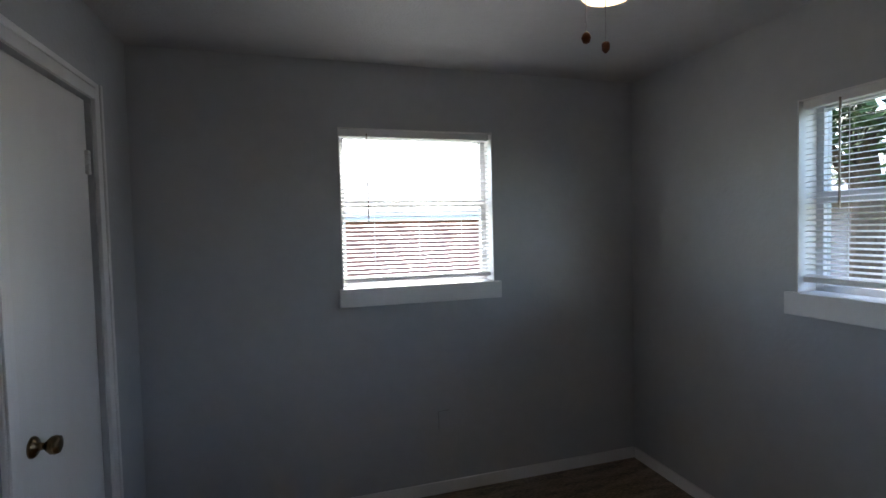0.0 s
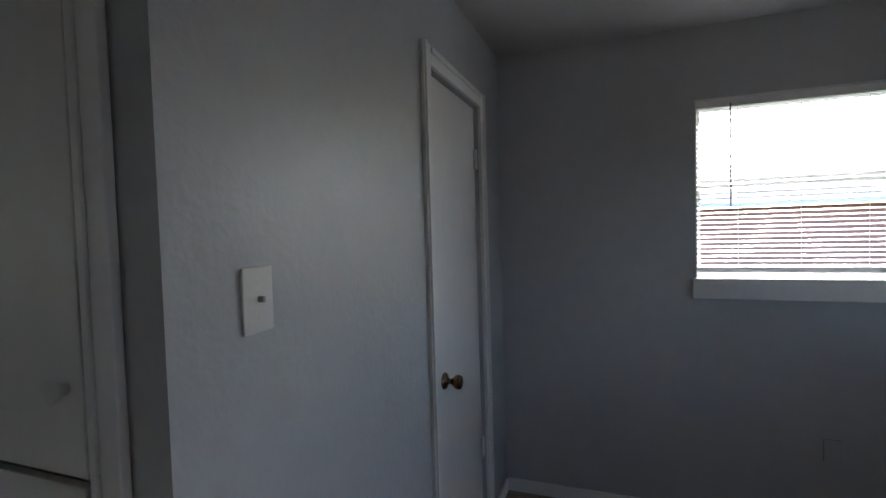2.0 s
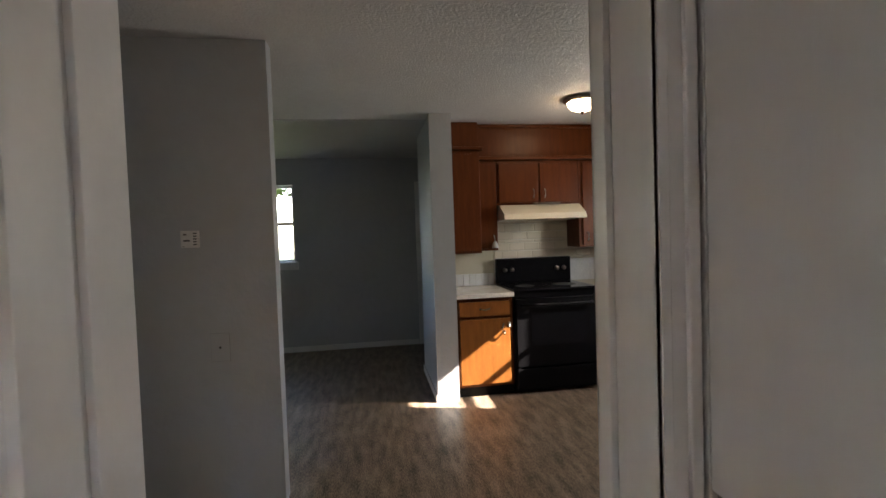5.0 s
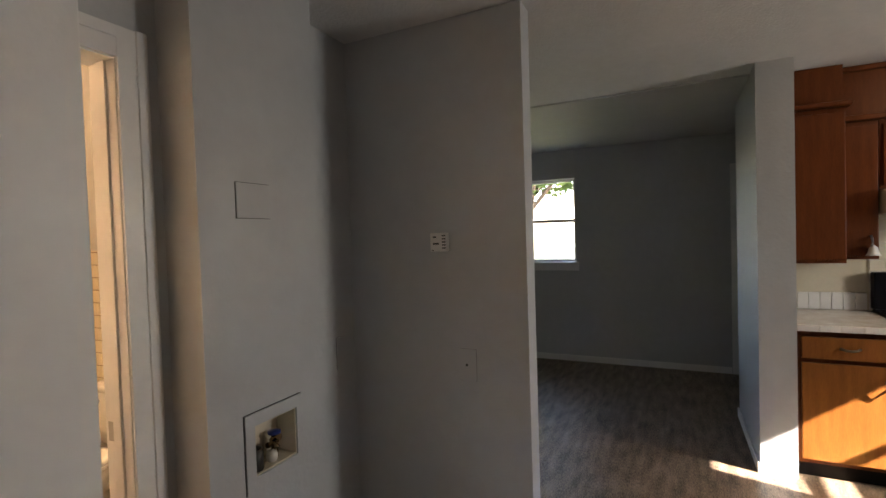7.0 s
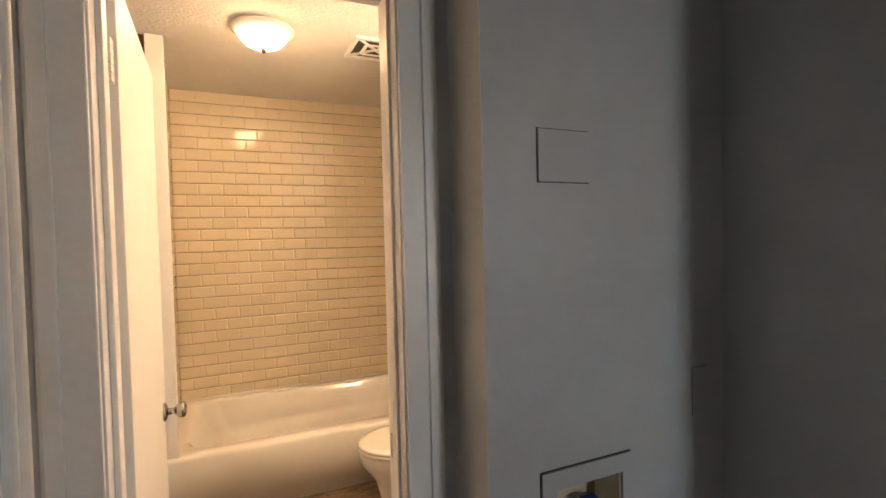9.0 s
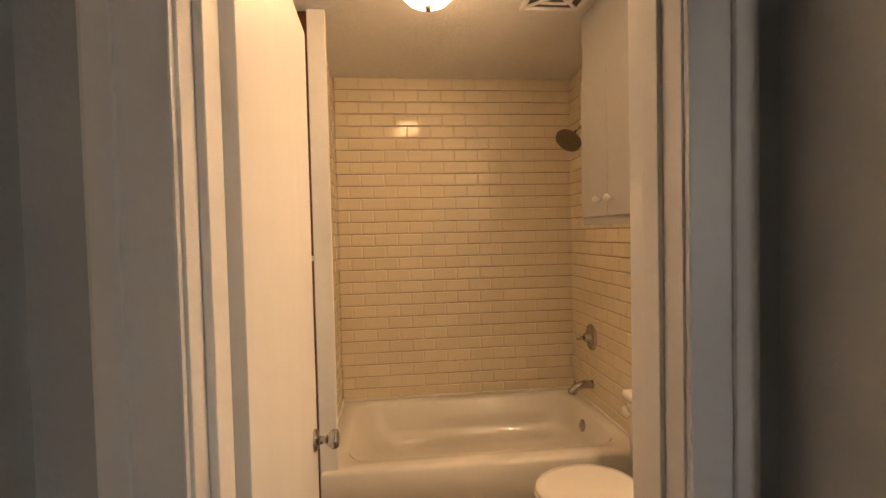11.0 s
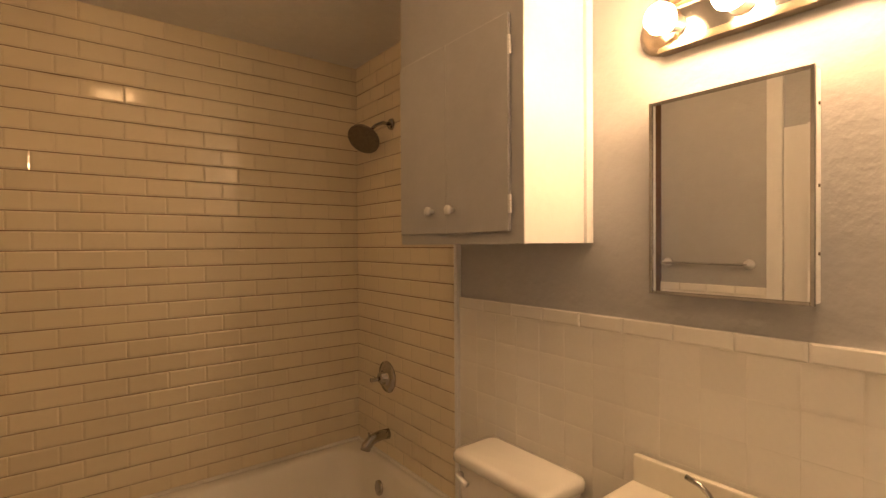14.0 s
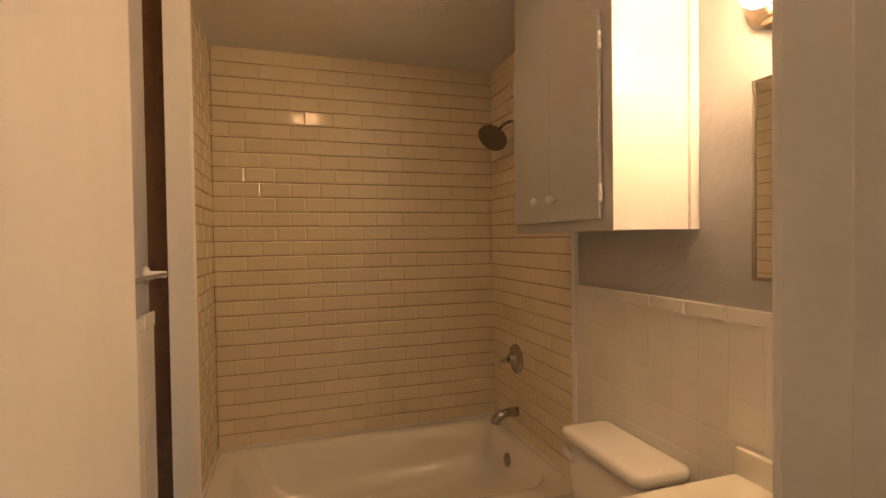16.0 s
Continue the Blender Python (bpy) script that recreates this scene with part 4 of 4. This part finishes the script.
for y, s in ((-1.945, -1), (-1.785, 1)):
    part("handle_body", lathe([(0.024, 0), (0.022, 0.02), (0.016, 0.038), (0.012, 0.045)], (-2.76, y, 0.776)), chrome, fa, "", True)
    part("lever", tube([(-2.76, y, 0.815), (-2.757, y + s * 0.008, 0.835), (-2.758, y + s * 0.03, 0.850), (-2.762, y + s * 0.065, 0.856)], 0.007), chrome, fa, "", True)
part("spout", tube([(-2.76, -1.865, 0.77), (-2.755, -1.865, 0.81), (-2.71, -1.865, 0.83), (-2.66, -1.865, 0.815), (-2.645, -1.865, 0.80)], 0.012), chrome, fa, "", True)

# towel bar behind the door
tb = thing("towel_bar", (-1.2, -2.5, 1.32), "thin metal towel bar on grey wall", "towel bar")
part("bar", Cy((-1.255, -2.92, 1.325), (-1.255, -2.45, 1.325), 0.007), zinc, tb)
for y in (-2.91, -2.46):
    part("bracket", lathe([(0.028, 0), (0.026, 0.008), (0.012, 0.014), (0.011, 0.06)], (-1.2005, y, 1.325), (-1, 0, 0)), white, tb, "", True)

# ---- outside ----
setting("ground", B(-60, 60, -60, 60, -0.5, -0.35), grass_m, "dry grass yard", "ground")


def house(x, y, w, d, h, turn, walls):
    """Hipped single-storey house; its long front faces -y before the turn."""
    e = thing("neighbour_house", (x, y, -0.36), "single-storey brick neighbouring house with pale roof", "house")
    m = Matrix.Translation((x, y, 0)) @ pose(0, 0, 0, 0, 0, turn)

    def put(name, bm, material, parent):
        bmesh.ops.transform(bm, matrix=m, verts=bm.verts)
        return part(name, bm, material, parent)
    put("walls", B(-w / 2, w / 2, -d / 2, d / 2, -0.36, h), walls, e)
    bm = bmesh.new()
    o = 0.4
    p = [bm.verts.new(q) for q in ((-w / 2 - o, -d / 2 - o, h), (w / 2 + o, -d / 2 - o, h), (w / 2 + o, d / 2 + o, h), (-w / 2 - o, d / 2 + o, h), (-w / 2 + d / 2, 0, h + d * 0.2), (w / 2 - d / 2, 0, h + d * 0.2))]
    for f in ((0, 1, 5, 4), (1, 2, 5), (2, 3, 4, 5), (3, 0, 4), (3, 2, 1, 0)):
        bm.faces.new([p[i] for i in f])
    put("roof", bm, roof_m, e)
    put("fascia", B(-w / 2 - o, w / 2 + o, -d / 2 - o - 0.03, -d / 2 - o, h - 0.16, h + 0.02), alu, e)


house(2.5, 20.5, 18, 8, 2.0, 0, brick_n)
house(14.5, 1.0, 16, 8, 1.95, -90, brick_e)


def tree(x, y, h, r):
    t = thing("tree", (x, y, -0.36), "leafy green tree in the yard", "tree")
    bm = tube([(x, y, -0.36), (x + 0.1, y, h * 0.3), (x, y + 0.1, h * 0.6)], 0.18)
    for i in range(5):
        a = i * 1.26
        q = tube([(x, y, h * (0.3 + 0.05 * i)), (x + 0.5 * r * math.cos(a), y + 0.5 * r * math.sin(a), h * (0.55 + 0.05 * i)), (x + 0.8 * r * math.cos(a), y + 0.8 * r * math.sin(a), h * (0.7 + 0.04 * i))], 0.05, 6)
        me = bpy.data.meshes.new("limb")
        q.to_mesh(me)
        q.free()
        bm.from_mesh(me)
    part("trunk", bm, bark, t)
    verts, faces = [], []
    for i in range(5200):
        d = Vector((random.gauss(0, 1), random.gauss(0, 1), random.gauss(0, 1))).normalized()
        lump = 0.72 + 0.35 * noise.noise(d * 2.2 + Vector((x, y, 0)))
        c = Vector((x, y, h * 0.68)) + Vector((d.x * r, d.y * r, d.z * h * 0.36)) * lump * random.uniform(0.45, 1.0) ** 0.6
        u = Vector((random.gauss(0, 1), random.gauss(0, 1), random.gauss(0, 1))).normalized()
        w = u.orthogonal().normalized()
        s = random.uniform(0.06, 0.13)
        k = len(verts)
        verts += [c - u * s, c + w * s * 0.5, c + u * s, c - w * s * 0.5]
        faces.append((k, k + 1, k + 2, k + 3))
    me = bpy.data.meshes.new("crown")
    me.from_pydata([tuple(v) for v in verts], [], faces)
    me.materials.append(leaf)
    ob = new("crown", me)
    ob.parent = t
    ob.matrix_parent_inverse = world_of(t).inverted()


tree(-0.5, 12.5, 4.5, 1.8)
tree(7.2, 4.4, 5.0, 2.2)
tree(-12.5, -3.0, 5.5, 2.8)
tree(-13.5, 0.8, 5.0, 2.4)

# ---- wall tiles, piece by piece ----
def tile_mesh(name, material):
    """Unit tile, 1 x 1 in local x-z, proud along local -y, with sloped edges in metres set by the scale."""
    bm = bmesh.new()
    e = 0.05
    back = [bm.verts.new(p) for p in ((0, 0, 0), (1, 0, 0), (1, 0, 1), (0, 0, 1))]
    mid = [bm.verts.new(p) for p in ((0, -0.6, 0), (1, -0.6, 0), (1, -0.6, 1), (0, -0.6, 1))]
    top = [bm.verts.new(p) for p in ((e, -1, 2 * e), (1 - e, -1, 2 * e), (1 - e, -1, 1 - 2 * e), (e, -1, 1 - 2 * e))]
    for a, b in ((back, mid), (mid, top)):
        for i in range(4):
            bm.faces.new((a[i], a[(i + 1) % 4], b[(i + 1) % 4], b[i]))
    bm.faces.new(top)
    bmesh.ops.recalc_face_normals(bm, faces=bm.faces)
    me = bpy.data.meshes.new(name)
    bm.to_mesh(me)
    bm.free()
    me.materials.append(material)
    return me


subway = tile_mesh("subway_tile", tile_m)
square = tile_mesh("square_tile", tile_s)


def tiling(wall, mesh, origin, along, normal_turn, length, z0, z1, tw, thh, joint, bond, thick, jitter=0.0008, top_down=True):
    """Rows of tiles on a wall; along: unit vector of the rows; normal_turn: the turn about z of the tile's mesh."""
    nrow = int(math.ceil((z1 - z0) / thh))
    for r in range(nrow):
        zt = z1 - r * thh
        zb = max(zt - thh + joint, z0 + 0.002)
        if zt - zb < 0.012:
            continue
        u = -tw * (0.5 if (bond and r % 2) else 0.0)
        while u < length - 0.004:
            a, b = max(u, 0.0), min(u + tw - (0.0003 if bond else joint), length)
            if b - a > 0.012:
                ob = new("tile", mesh)
                p = Vector(origin) + Vector(along) * a
                ob.matrix_world = Matrix.Translation((p.x, p.y, zb)) @ pose(0, random.uniform(0, jitter), 0, random.uniform(-1.5, 1.5) * (1 if bond else 0.1), 0, normal_turn + random.uniform(-0.45, 0.45) * (1 if bond else 0.3)) @ Matrix.Diagonal((b - a, thick, zt - zb, 1))
                ob.parent = wall
            u += tw


tiling(tub_s, subway, (-1.262, -3.90, 0), (-1, 0, 0), 180, 1.572, TZ + 0.006, H - 0.001, 0.1545, 0.0785, 0.0034, True, 0.0065)
tiling(tub_w, subway, (-2.835, -3.8933, 0), (0, 1, 0), 90, 0.8733, TZ + 0.006, H - 0.001, 0.1545, 0.0785, 0.0034, True, 0.0065)
tiling(tub_e, subway, (-1.255, -3.0, 0), (0, -1, 0), -90, 0.8933, TZ + 0.006, H - 0.001, 0.1545, 0.0785, 0.0034, True, 0.0065)
wains_w = setting("wainscot_west", B(-2.8565, -2.845, -2.998, -1.425, 0, 1.218), grout_w, "square white glazed tile wainscot", "wainscot")
wains_e = setting("wainscot_east", B(-1.2115, -1.2005, -2.95, -2.374, 0, 1.20), grout_w, "square white glazed tile wainscot", "wainscot")
tiling(wains_w, square, (-2.845, -2.997, 0), (0, 1, 0), 90, 1.565, 0.0, 1.172, 0.1095, 0.1095, 0.0019, False, 0.0016)
tiling(wains_w, square, (-2.845, -2.997, 0), (0, 1, 0), 90, 1.565, 1.1735, 1.222, 0.1525, 0.0485, 0.0022, False, 0.006)
tiling(wains_e, square, (-1.2115, -2.374, 0), (0, -1, 0), -90, 0.573, 0.0, 1.155, 0.1095, 0.1095, 0.0019, False, 0.0016)
tiling(wains_e, square, (-1.2115, -2.374, 0), (0, -1, 0), -90, 0.573, 1.157, 1.205, 0.1525, 0.0485, 0.0022, False, 0.006)
ksp = setting("kitchen_backsplash", B(-5.0795, -5.074, 1.32, 2.6, 0.9, 1.30), grout_w, "white subway tile kitchen backsplash", "backsplash")
ksp2 = setting("kitchen_backsplash", B(-5.0795, -5.074, 1.347, 2.10, 1.302, 1.565), grout_w, "white subway tile kitchen backsplash", "backsplash")
tiling(ksp2, subway, (-5.074, 1.347, 0), (0, 1, 0), 90, 0.753, 1.302, 1.565, 0.1545, 0.0785, 0.003, True, 0.008)
tiling(ksp, subway, (-5.074, 1.32, 0), (0, 1, 0), 90, 1.28, 1.12, 1.30, 0.1545, 0.0785, 0.003, True, 0.008)
